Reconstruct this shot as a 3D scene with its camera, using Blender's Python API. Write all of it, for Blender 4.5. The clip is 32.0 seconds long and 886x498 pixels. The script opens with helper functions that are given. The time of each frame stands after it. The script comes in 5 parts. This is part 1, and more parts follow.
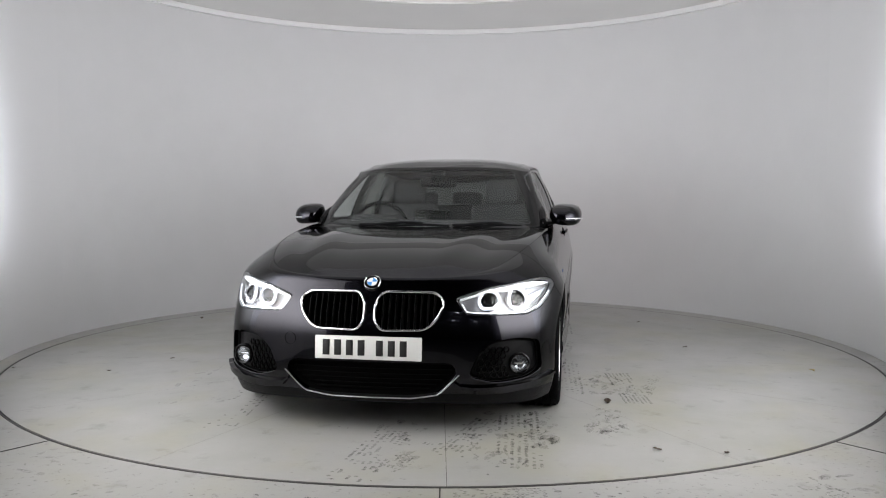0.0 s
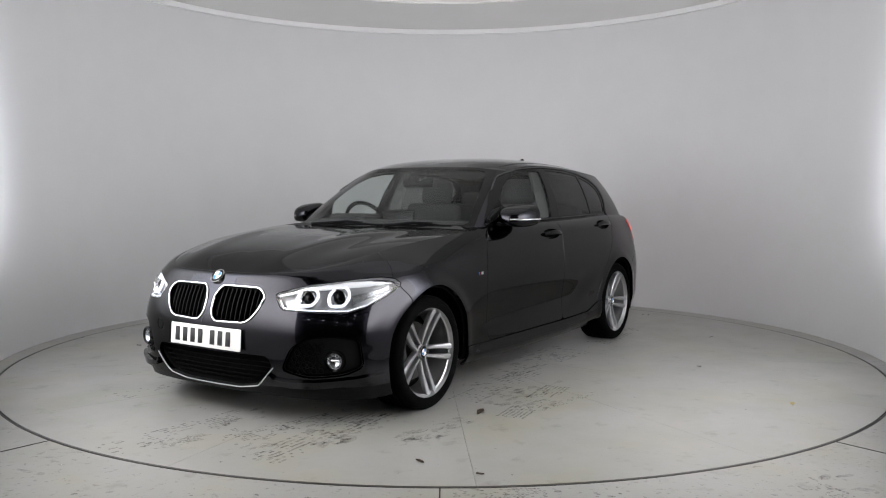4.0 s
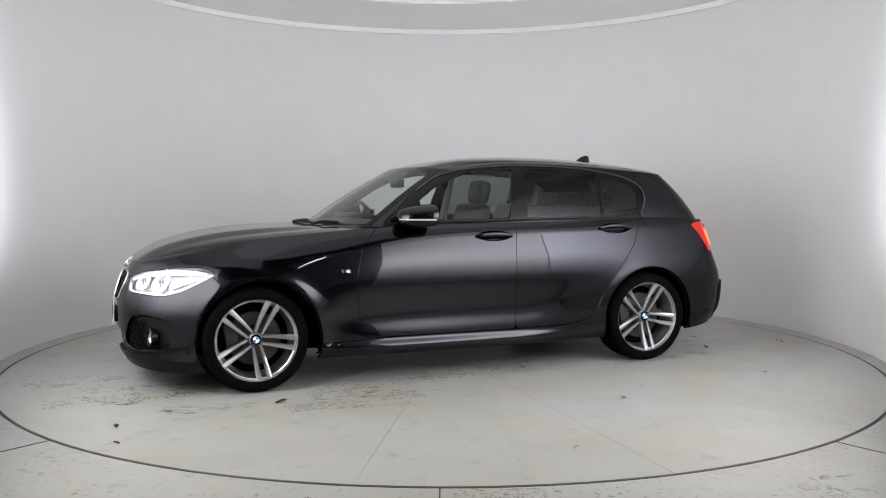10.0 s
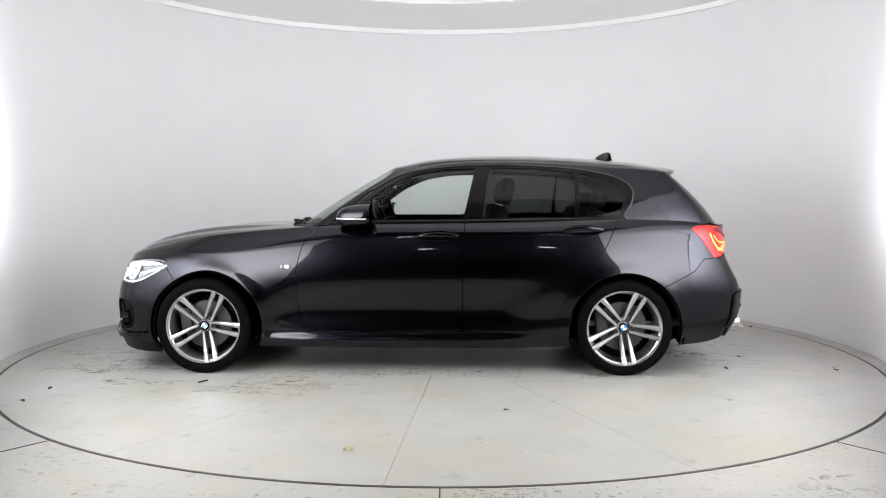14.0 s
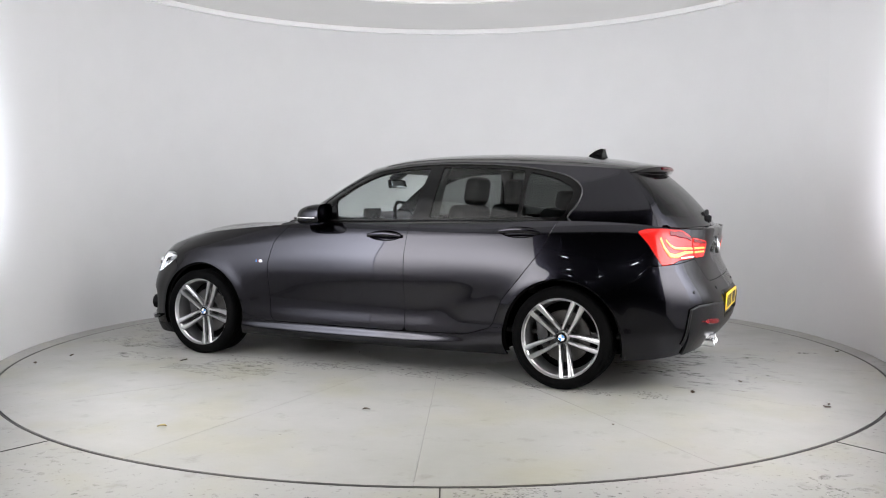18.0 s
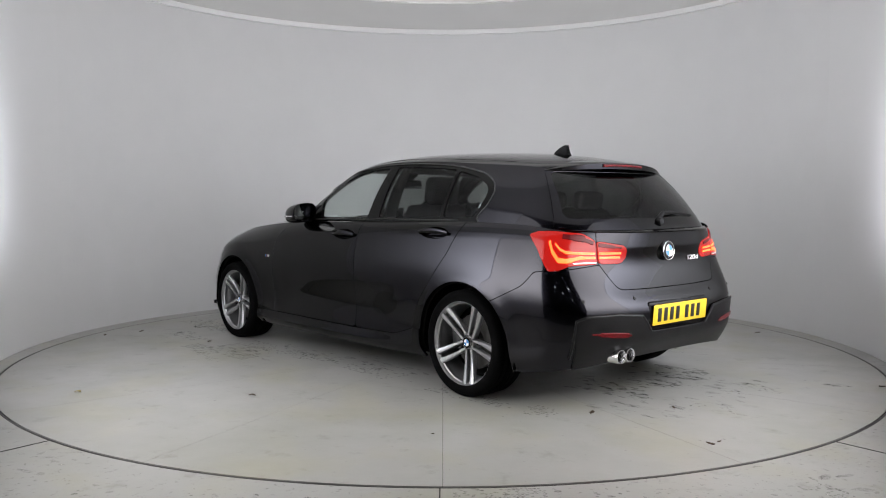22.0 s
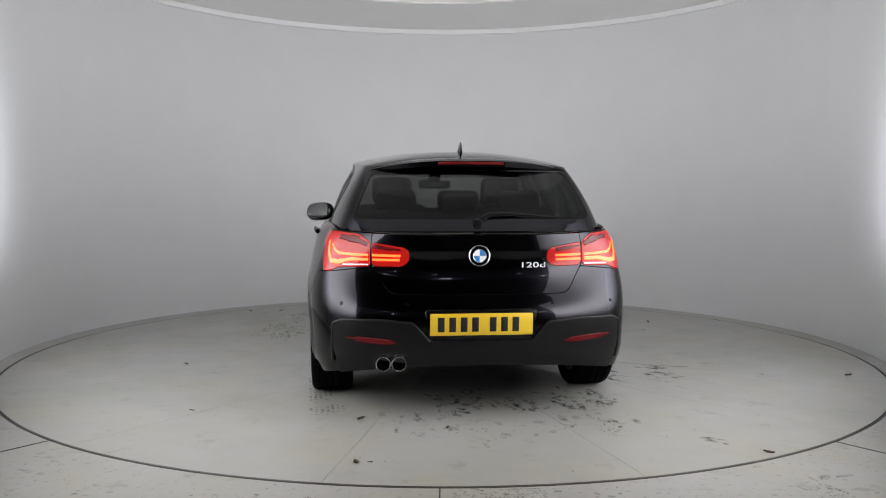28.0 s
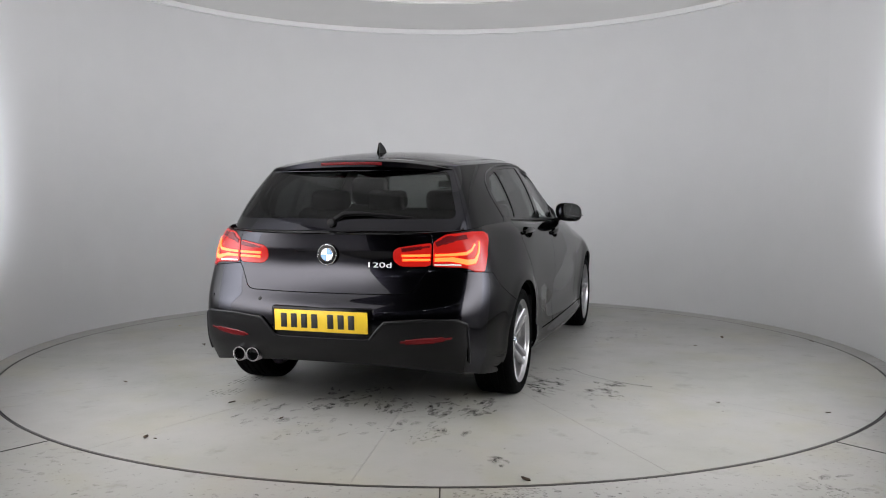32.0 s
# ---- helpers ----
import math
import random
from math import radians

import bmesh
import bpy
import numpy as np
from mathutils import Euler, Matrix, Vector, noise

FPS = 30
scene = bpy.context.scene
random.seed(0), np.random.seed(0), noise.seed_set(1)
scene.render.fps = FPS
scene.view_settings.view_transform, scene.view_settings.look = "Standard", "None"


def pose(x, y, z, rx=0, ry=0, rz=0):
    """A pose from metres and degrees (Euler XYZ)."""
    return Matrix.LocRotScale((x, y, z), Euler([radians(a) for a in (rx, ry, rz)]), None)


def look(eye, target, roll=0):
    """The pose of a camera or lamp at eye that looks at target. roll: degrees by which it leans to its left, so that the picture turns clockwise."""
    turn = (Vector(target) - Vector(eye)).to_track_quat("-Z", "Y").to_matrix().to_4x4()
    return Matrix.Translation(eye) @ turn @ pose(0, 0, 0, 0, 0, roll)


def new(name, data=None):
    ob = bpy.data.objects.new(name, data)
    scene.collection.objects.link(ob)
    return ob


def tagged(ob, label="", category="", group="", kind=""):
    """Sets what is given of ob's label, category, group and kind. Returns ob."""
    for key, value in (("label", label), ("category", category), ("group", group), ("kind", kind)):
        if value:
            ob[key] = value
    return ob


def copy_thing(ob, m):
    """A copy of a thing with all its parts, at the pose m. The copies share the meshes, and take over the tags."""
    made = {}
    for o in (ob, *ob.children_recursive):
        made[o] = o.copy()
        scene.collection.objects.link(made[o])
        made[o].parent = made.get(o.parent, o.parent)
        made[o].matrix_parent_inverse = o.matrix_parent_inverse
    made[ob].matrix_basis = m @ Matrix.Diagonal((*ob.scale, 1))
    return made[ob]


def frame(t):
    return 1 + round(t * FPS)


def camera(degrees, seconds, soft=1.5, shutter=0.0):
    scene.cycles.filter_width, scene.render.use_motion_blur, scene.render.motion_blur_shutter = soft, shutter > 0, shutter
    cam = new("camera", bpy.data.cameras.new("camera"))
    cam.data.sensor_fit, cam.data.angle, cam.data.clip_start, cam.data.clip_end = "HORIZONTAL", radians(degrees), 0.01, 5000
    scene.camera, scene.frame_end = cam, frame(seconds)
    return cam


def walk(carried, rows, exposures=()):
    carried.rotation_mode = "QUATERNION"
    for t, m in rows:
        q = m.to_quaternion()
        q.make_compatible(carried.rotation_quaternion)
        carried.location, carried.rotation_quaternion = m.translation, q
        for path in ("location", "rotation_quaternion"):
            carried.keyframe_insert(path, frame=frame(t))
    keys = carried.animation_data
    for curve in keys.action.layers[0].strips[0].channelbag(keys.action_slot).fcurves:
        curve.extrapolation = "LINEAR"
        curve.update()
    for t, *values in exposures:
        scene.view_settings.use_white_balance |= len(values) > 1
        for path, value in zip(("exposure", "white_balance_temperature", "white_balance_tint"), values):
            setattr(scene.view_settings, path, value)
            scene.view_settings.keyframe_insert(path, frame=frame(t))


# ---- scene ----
TURN_0, TURN_RATE = -99.687, -5.858      # the turntable's angle at the start, and degrees a second
CAR_ON_TABLE = (0.168, 0.028)            # the car's middle, from the table's axis
EYE = (0.0, -6.1855, 1.1349)
cam = camera(55.76, 32.0, 1.1)
CAM_POSE = look(EYE, (0.0, -6.1855 + 10 * math.cos(radians(3.547)), 1.1349 - 10 * math.sin(radians(3.547))), 0.09)
walk(cam, [(0.0, CAM_POSE), (32.0, CAM_POSE)],
     [(0.0, 0.00), (1.0, -0.08), (2.0, -0.16), (3.0, -0.19), (4.5, 0.03), (6.0, 0.23), (7.0, 0.23), (8.0, 0.20), (9.0, 0.16), (10.0, 0.18), (11.0, 0.26), (12.0, 0.44), (13.0, 0.60), (14.0, 0.66), (15.5, 0.73), (17.0, 0.73), (18.0, 0.47), (19.0, 0.15), (20.0, -0.03), (21.0, -0.05), (22.0, -0.05), (23.0, -0.05), (24.0, -0.10), (25.0, -0.29), (26.5, -0.24), (28.0, -0.14), (29.0, 0.11), (30.0, 0.21), (31.0, 0.24), (32.0, -0.05)])

# ---- light ----
world = bpy.data.worlds.new("world")
scene.world = world
world.use_nodes = True
world.node_tree.nodes["Background"].inputs[0].default_value = (0.5, 0.55, 0.6, 1)
world.node_tree.nodes["Background"].inputs[1].default_value = 0.01


# ---- materials ----
def mat(name, color, rough=0.5, metal=0.0, coat=0.0, vary=0.0, scale=8.0, bump=0.0, bump_scale=60.0, glow=0.0, glow_color=None, spec=0.5, coat_rough=0.02):
    """A principled material with colour that varies at two scales and a fine relief."""
    m = bpy.data.materials.new(name)
    m.use_nodes = True
    nt = m.node_tree
    b = nt.nodes["Principled BSDF"]
    b.inputs["Base Color"].default_value = (*color, 1)
    b.inputs["Roughness"].default_value = rough
    b.inputs["Metallic"].default_value = metal
    b.inputs["Coat Weight"].default_value = coat
    b.inputs["Coat Roughness"].default_value = coat_rough
    b.inputs["Specular IOR Level"].default_value = spec
    if glow:
        b.inputs["Emission Color"].default_value = (*(glow_color or color), 1)
        b.inputs["Emission Strength"].default_value = glow
    if vary or bump:
        tc = nt.nodes.new("ShaderNodeTexCoord")
    if vary:
        n1, n2 = nt.nodes.new("ShaderNodeTexNoise"), nt.nodes.new("ShaderNodeTexNoise")
        n1.inputs["Scale"].default_value, n1.inputs["Detail"].default_value = scale, 6
        n2.inputs["Scale"].default_value, n2.inputs["Detail"].default_value = scale * 0.13, 3
        add = nt.nodes.new("ShaderNodeMath")
        add.operation = "ADD"
        ramp = nt.nodes.new("ShaderNodeMapRange")
        ramp.inputs[1].default_value, ramp.inputs[2].default_value = 0.65, 1.35
        ramp.inputs[3].default_value, ramp.inputs[4].default_value = 1 - vary, 1 + vary
        mul = nt.nodes.new("ShaderNodeVectorMath")
        mul.operation = "SCALE"
        mul.inputs[0].default_value = color
        for n in (n1, n2):
            nt.links.new(tc.outputs["Object"], n.inputs["Vector"])
        nt.links.new(n1.outputs["Fac"], add.inputs[0])
        nt.links.new(n2.outputs["Fac"], add.inputs[1])
        nt.links.new(add.outputs[0], ramp.inputs[0])
        nt.links.new(ramp.outputs[0], mul.inputs["Scale"])
        nt.links.new(mul.outputs[0], b.inputs["Base Color"])
    if bump:
        nb = nt.nodes.new("ShaderNodeTexNoise")
        nb.inputs["Scale"].default_value, nb.inputs["Detail"].default_value = bump_scale, 5
        bu = nt.nodes.new("ShaderNodeBump")
        bu.inputs["Strength"].default_value, bu.inputs["Distance"].default_value = bump, 0.01
        nt.links.new(tc.outputs["Object"], nb.inputs["Vector"])
        nt.links.new(nb.outputs["Fac"], bu.inputs["Height"])
        nt.links.new(bu.outputs[0], b.inputs["Normal"])
    return m


def glass_mat(name, tint, rough=0.0, facing=0.022):
    """Thin car glass: a see-through sheet with a mirror-like surface."""
    m = bpy.data.materials.new(name)
    m.use_nodes = True
    nt = m.node_tree
    nt.nodes.remove(nt.nodes["Principled BSDF"])
    out = nt.nodes["Material Output"]
    tr, gl, mix, lw = (nt.nodes.new("ShaderNode" + k) for k in ("BsdfTransparent", "BsdfGlossy", "MixShader", "LayerWeight"))
    power, fr = nt.nodes.new("ShaderNodeMath"), nt.nodes.new("ShaderNodeMapRange")
    power.operation, power.inputs[1].default_value = "POWER", 4.5
    fr.inputs[3].default_value, fr.inputs[4].default_value = facing, 0.8
    tr.inputs[0].default_value = (*tint, 1)
    gl.inputs["Roughness"].default_value = rough
    lw.inputs[0].default_value = 0.5
    nt.links.new(lw.outputs["Facing"], power.inputs[0])
    nt.links.new(power.outputs[0], fr.inputs[0])
    nt.links.new(fr.outputs[0], mix.inputs[0])
    nt.links.new(tr.outputs[0], mix.inputs[1])
    nt.links.new(gl.outputs[0], mix.inputs[2])
    nt.links.new(mix.outputs[0], out.inputs[0])
    return m


PAINT = mat("black_metallic_paint", (0.0122, 0.0119, 0.0160), 0.20, 1.0, 1.0, spec=0.0, coat_rough=0.02)
PAINT.node_tree.nodes["Principled BSDF"].inputs["Specular Tint"].default_value = (0.01, 0.01, 0.012, 1)
PAINT.node_tree.nodes["Principled BSDF"].inputs["Coat Weight"].default_value = 0.85
PAINT.node_tree.nodes["Principled BSDF"].inputs["Coat IOR"].default_value = 1.36
BLACK = mat("black_plastic", (0.004, 0.004, 0.0045), 0.45, spec=0.12, bump=0.15, bump_scale=400)
GLOSS_BLACK = mat("gloss_black_trim", (0.0025, 0.0025, 0.0025), 0.14, spec=0.14)
CAVITY = mat("black_cavity", (0.003, 0.003, 0.003), 0.9, spec=0.03)
DARK_GREY = mat("dark_grey_plastic", (0.007, 0.007, 0.008), 0.4, spec=0.22, bump=0.1, bump_scale=500)
SATIN = mat("satin_dark_grey", (0.006, 0.006, 0.0065), 0.36, spec=0.2, bump=0.06, bump_scale=600)
REFLECTED_LINE = mat("reflected_rail_line", (0.03, 0.03, 0.032), 0.3, spec=0.5)
RUBBER = mat("tyre_rubber", (0.0025, 0.0025, 0.0026), 0.7, spec=0.02, vary=0.25, scale=25, bump=0.3, bump_scale=180)
ALLOY = mat("silver_alloy", (0.43, 0.43, 0.437), 0.30, 0.9, 0.15, vary=0.06, scale=40)
ALLOY_DARK_AND_SHADE = mat("dark_alloy_and_shade", (0.035, 0.035, 0.037), 0.45, 0.5)
STEEL = mat("brake_steel", (0.06, 0.058, 0.056), 0.45, 0.8, vary=0.15, scale=60)
CHROME = mat("chrome", (0.72, 0.72, 0.73), 0.22, 1.0)
MIRROR = mat("mirror_glass", (0.85, 0.87, 0.88), 0.02, 1.0)
GLASS = glass_mat("clear_car_glass", (0.80, 0.84, 0.825))
GLASS_TINT = glass_mat("tinted_car_glass", (0.20, 0.215, 0.21))
GLASS_REAR = glass_mat("privacy_car_glass", (0.11, 0.12, 0.115))
GLASS_LAMP = glass_mat("lamp_lens", (0.95, 0.96, 0.97), facing=0.05)
FABRIC = mat("dark_seat_fabric", (0.05, 0.05, 0.052), 0.9, vary=0.2, scale=60)
DASH = mat("dark_dashboard", (0.014, 0.014, 0.015), 0.6, bump=0.3, bump_scale=300)
LINER = mat("grey_headlining", (0.16, 0.16, 0.155), 0.95, vary=0.06, scale=30)
WHITE_GLOW = mat("lit_white_ring", (0.9, 0.92, 1.0), 0.3, glow=0.85, glow_color=(0.92, 0.95, 1.0))
BROW_GLOW = mat("lit_silver_brow", (0.8, 0.8, 0.82), 0.3, 0.3, glow=0.32, glow_color=(0.95, 0.97, 1.0))
WHITE_PLATE = mat("white_plate", (0.72, 0.72, 0.70), 0.35, vary=0.03, scale=20)
YELLOW_PLATE = mat("yellow_plate", (0.78, 0.53, 0.03), 0.35, vary=0.03, scale=20)
INK = mat("plate_ink", (0.006, 0.006, 0.006), 0.5)
BADGE_BLUE = mat("badge_blue", (0.05, 0.22, 0.55), 0.25, coat=1)
BADGE_WHITE = mat("badge_white", (0.8, 0.8, 0.8), 0.25, coat=1)
RED_LENS = mat("red_lens", (0.16, 0.004, 0.004), 0.15, coat=0.3, spec=0.2, glow=0.36, glow_color=(1.0, 0.025, 0.015))
RED_DARK = mat("dark_red_reflector", (0.10, 0.006, 0.008), 0.2, coat=0.15, spec=0.2)
RED_GLOW = mat("lit_red_bar", (1.0, 0.15, 0.05), 0.3, glow=4.5, glow_color=(1.0, 0.062, 0.008))
LAMP_HOUSING = mat("lamp_housing", (0.46, 0.46, 0.47), 0.32, 0.6)
SLAT = mat("grille_slat", (0.003, 0.003, 0.003), 0.35, spec=0.07)
REFLECTOR = mat("lamp_reflector", (0.5, 0.51, 0.53), 0.2, 0.85)
WALL = mat("white_wall_paint", (0.70, 0.70, 0.705), 0.55, vary=0.025, scale=3, bump=0.03, bump_scale=30)
RIM_PAINT = mat("white_rim_paint", (0.85, 0.85, 0.85), 0.45)
HALL = mat("dark_hall", (0.05, 0.05, 0.055), 0.85, vary=0.2, scale=2)


# ---- mesh tools ----
def cubic(knots, values, at):
    """A smooth curve (natural cubic spline) through values at the knots."""
    k, y, t = np.asarray(knots, float), np.asarray(values, float), np.asarray(at, float)
    y = y.reshape(len(k), -1)
    n, h = len(k), np.diff(k)
    a, r = np.eye(n), np.zeros_like(y)
    for i in range(1, n - 1):
        a[i, i - 1:i + 2] = h[i - 1], 2 * (h[i - 1] + h[i]), h[i]
        r[i] = 6 * ((y[i + 1] - y[i]) / h[i] - (y[i] - y[i - 1]) / h[i - 1])
    m = np.linalg.solve(a, r)
    j = np.clip(np.searchsorted(k, t) - 1, 0, n - 2)
    w, d, e = h[j][:, None], (k[j + 1] - t)[:, None], (t - k[j])[:, None]
    return m[j] * d**3 / (6 * w) + m[j + 1] * e**3 / (6 * w) + (y[j] / w - m[j] * w / 6) * d + (y[j + 1] / w - m[j + 1] * w / 6) * e


def half_loop(points, knots, at):
    """A curve from the car's front middle round its side to its rear middle, smooth across both middles."""
    p, k = np.array(points, float), np.asarray(knots, float)
    flip = np.array((1, -1, 1))
    pp = np.vstack((p[2:0:-1] * flip, p, p[-2:-4:-1] * flip))
    kk = np.concatenate((2 * k[0] - k[2:0:-1], k, 2 * k[-1] - k[-2:-4:-1]))
    return cubic(kk, pp, at)


def chord(points):
    p = np.array(points, float)
    return np.concatenate(([0], np.cumsum(np.linalg.norm(np.diff(p, axis=0), axis=1))))


class Sheet:
    """A surface of polygons, with two flat coordinates (s, h) at each corner, by which it is cut."""

    def __init__(self, v, faces, s=None, h=None):
        self.v, self.faces = np.asarray(v, float), faces
        self.s = self.v[:, 0] if s is None else np.asarray(s, float)
        self.h = self.v[:, 2] if h is None else np.asarray(h, float)

    def keep(self, field):
        """What is left where the field (one value a corner) is at least zero."""
        d = np.asarray(field, float)
        v, s, h = list(self.v), list(self.s), list(self.h)
        cut, faces = {}, []
        pos = d >= 0
        for f in self.faces:
            inside = [pos[i] for i in f]
            if all(inside):
                faces.append(f)
            elif any(inside):
                g = []
                for a, b in zip(f, f[1:] + f[:1]):
                    if pos[a]:
                        g.append(a)
                    if pos[a] != pos[b]:
                        key = (min(a, b), max(a, b))
                        if key not in cut:
                            w = d[key[0]] / (d[key[0]] - d[key[1]])
                            w = min(max(w, 1e-4), 1 - 1e-4)
                            cut[key] = len(v)
                            v.append(self.v[key[0]] * (1 - w) + self.v[key[1]] * w)
                            s.append(self.s[key[0]] * (1 - w) + self.s[key[1]] * w)
                            h.append(self.h[key[0]] * (1 - w) + self.h[key[1]] * w)
                        g.append(cut[key])
                if len(g) > 2:
                    faces.append(g)
        used = sorted({i for f in faces for i in f})
        at = {i: k for k, i in enumerate(used)}
        v, s, h = np.array(v), np.array(s), np.array(h)
        return Sheet(v[used].reshape(-1, 3), [[at[i] for i in f] for f in faces], s[used], h[used])

    def keep_less(self, s):
        return self.keep(s - self.s)

    def where(self, outline, gap=0.0):
        return self.keep(inside(outline, self.s, self.h) - gap)

    def without(self, outline, gap=0.0):
        return self.keep(-inside(outline, self.s, self.h) - gap)

    def normals(self):
        n = np.zeros_like(self.v)
        for f in self.faces:
            p = self.v[f]
            a = np.cross(p[1] - p[0], p[2] - p[0]) if len(f) == 3 else np.cross(p[2] - p[0], p[3] - p[1])
            for i in f:
                n[i] += a
        return n / np.maximum(np.linalg.norm(n, axis=1), 1e-12)[:, None]

    def moved(self, d):
        return Sheet(self.v + self.normals() * d, self.faces, self.s, self.h)

    def mirrored(self):
        return Sheet(self.v * np.array((1, -1, 1)), [f[::-1] for f in self.faces], self.s, self.h)

    def plus(self, other):
        k = len(self.v)
        return Sheet(np.vstack((self.v, other.v)), self.faces + [[i + k for i in f] for f in other.faces],
                     np.concatenate((self.s, other.s)), np.concatenate((self.h, other.h)))

    def rim(self):
        edges = {}
        for f in self.faces:
            for a, b in zip(f, f[1:] + f[:1]):
                edges[(a, b)] = 1
        return [e for e in edges if (e[1], e[0]) not in edges]

    def thick(self, depth=0.012, back=False, bevel=0.0012):
        """The sheet with its edges turned inwards over a small bevel, as a pressed panel's are."""
        n, e = self.normals(), self.rim()
        v, faces = [tuple(p) for p in self.v], list(self.faces)
        outer = {}
        side = {}
        for a, b in e:
            t = np.cross(self.v[b] - self.v[a], (n[a] + n[b]) / 2)
            t = t / max(np.linalg.norm(t), 1e-9)
            for i in (a, b):
                side[i] = side.get(i, 0) + t
        ring1, ring2 = {}, {}
        for i, t in side.items():
            t = t / max(np.linalg.norm(t), 1e-9)
            ring1[i] = len(v)
            v.append(tuple(self.v[i] + t * bevel - n[i] * bevel))
            ring2[i] = len(v)
            v.append(tuple(self.v[i] + t * bevel - n[i] * depth))
        for a, b in e:
            faces.append([b, a, ring1[a], ring1[b]])
            faces.append([ring1[b], ring1[a], ring2[a], ring2[b]])
        if back:
            k = len(v)
            v += [tuple(p) for p in self.v - n * depth]
            faces += [[i + k for i in f[::-1]] for f in self.faces]
        return v, faces


def inside(outline, s, h):
    """How far each point lies inside a closed outline (negative outside)."""
    p = np.array(outline, float)
    q = np.roll(p, -1, axis=0)
    x, y = np.asarray(s)[:, None], np.asarray(h)[:, None]
    d = q - p
    w = np.clip(((x - p[:, 0]) * d[:, 0] + (y - p[:, 1]) * d[:, 1]) / np.maximum((d**2).sum(1), 1e-12), 0, 1)
    dist = np.sqrt(((x - p[:, 0] - w * d[:, 0])**2 + (y - p[:, 1] - w * d[:, 1])**2).min(1))
    cross = ((p[:, 1] > y) != (q[:, 1] > y)) & (x < (q[:, 0] - p[:, 0]) * (y - p[:, 1]) / np.where(d[:, 1] == 0, 1e-12, d[:, 1]) + p[:, 0])
    return np.where(cross.sum(1) % 2 == 1, dist, -dist)


def rounded(points, r=0.02, n=5):
    """A closed outline with its corners rounded."""
    out, p = [], [Vector(q) for q in points]
    for a, b, c in zip(p[-1:] + p[:-1], p, p[1:] + p[:1]):
        e1, e2 = (a - b), (c - b)
        k = min(r, e1.length * 0.48, e2.length * 0.48)
        s, t = b + e1.normalized() * k, b + e2.normalized() * k
        for i in range(n + 1):
            w = i / n
            out.append(tuple(s * (1 - w)**2 + b * 2 * w * (1 - w) + t * w * w))
    return out


def smooth_closed(points, n=10):
    """A smooth closed outline through a few points."""
    p = np.array(points, float)
    m = len(p)
    out = []
    for i in range(m):
        a, b, c, d = p[i - 1], p[i], p[(i + 1) % m], p[(i + 2) % m]
        for k in range(n):
            t = k / n
            out.append(tuple(0.5 * (2 * b + (c - a) * t + (2 * a - 5 * b + 4 * c - d) * t * t + (3 * b - a - 3 * c + d) * t**3)))
    return out


def obj(name, v, faces, material, parent=None, label="", smooth=True, angle=None):
    me = bpy.data.meshes.new(name)
    me.from_pydata([tuple(map(float, p)) for p in v], [], [list(map(int, f)) for f in faces])
    me.materials.append(material)
    if smooth:
        me.polygons.foreach_set("use_smooth", [True] * len(me.polygons))
        if angle:
            me.set_sharp_from_angle(angle=radians(angle))
    me.update()
    ob = new(name, me)
    if parent:
        ob.parent = parent
    if label:
        tagged(ob, label)
    return ob


def part(name, bm, material, parent, label="", smooth=True, angle=35):
    """Links a bmesh as one mesh under a thing or under a part."""
    me = bpy.data.meshes.new(name)
    bm.normal_update()
    bm.to_mesh(me)
    bm.free()
    me.materials.append(material)
    if smooth:
        me.polygons.foreach_set("use_smooth", [True] * len(me.polygons))
        me.set_sharp_from_angle(angle=radians(angle))
    ob = new(name, me)
    ob.parent = parent
    if label:
        tagged(ob, label)
    return ob


def panel(name, sheet, material, parent, label="", depth=0.012, back=False, angle=40):
    v, f = sheet.thick(depth, back)
    return obj(name, v, f, material, parent, label, angle=angle)


def box(bm, size, m=None, bevel=0.0, seg=2):
    r = bmesh.ops.create_cube(bm, size=1.0, matrix=(m or Matrix()) @ Matrix.Diagonal((*size, 1)))
    if bevel:
        edges = list({e for v in r["verts"] for e in v.link_edges})
        bmesh.ops.bevel(bm, geom=edges, offset=bevel, segments=seg, profile=0.5, affect="EDGES")
    return bm


def cyl(bm, r1, r2, depth, m=None, seg=32, caps=True):
    return bmesh.ops.create_cone(bm, cap_ends=caps, segments=seg, radius1=r1, radius2=r2, depth=depth, matrix=m or Matrix())


def turned(profile, seg=64, m=None):
    """A bmesh turned about the y axis from (radius, y) points."""
    bm = bmesh.new()
    m = m or Matrix()
    rings = []
    for r, y in profile:
        rings.append([bm.verts.new(m @ Vector((r * math.cos(a), y, r * math.sin(a)))) for a in (2 * math.pi * i / seg for i in range(seg))])
    for a, b in zip(rings, rings[1:]):
        for i in range(seg):
            bm.faces.new((a[i], a[(i + 1) % seg], b[(i + 1) % seg], b[i]))
    bmesh.ops.recalc_face_normals(bm, faces=bm.faces)
    return bm


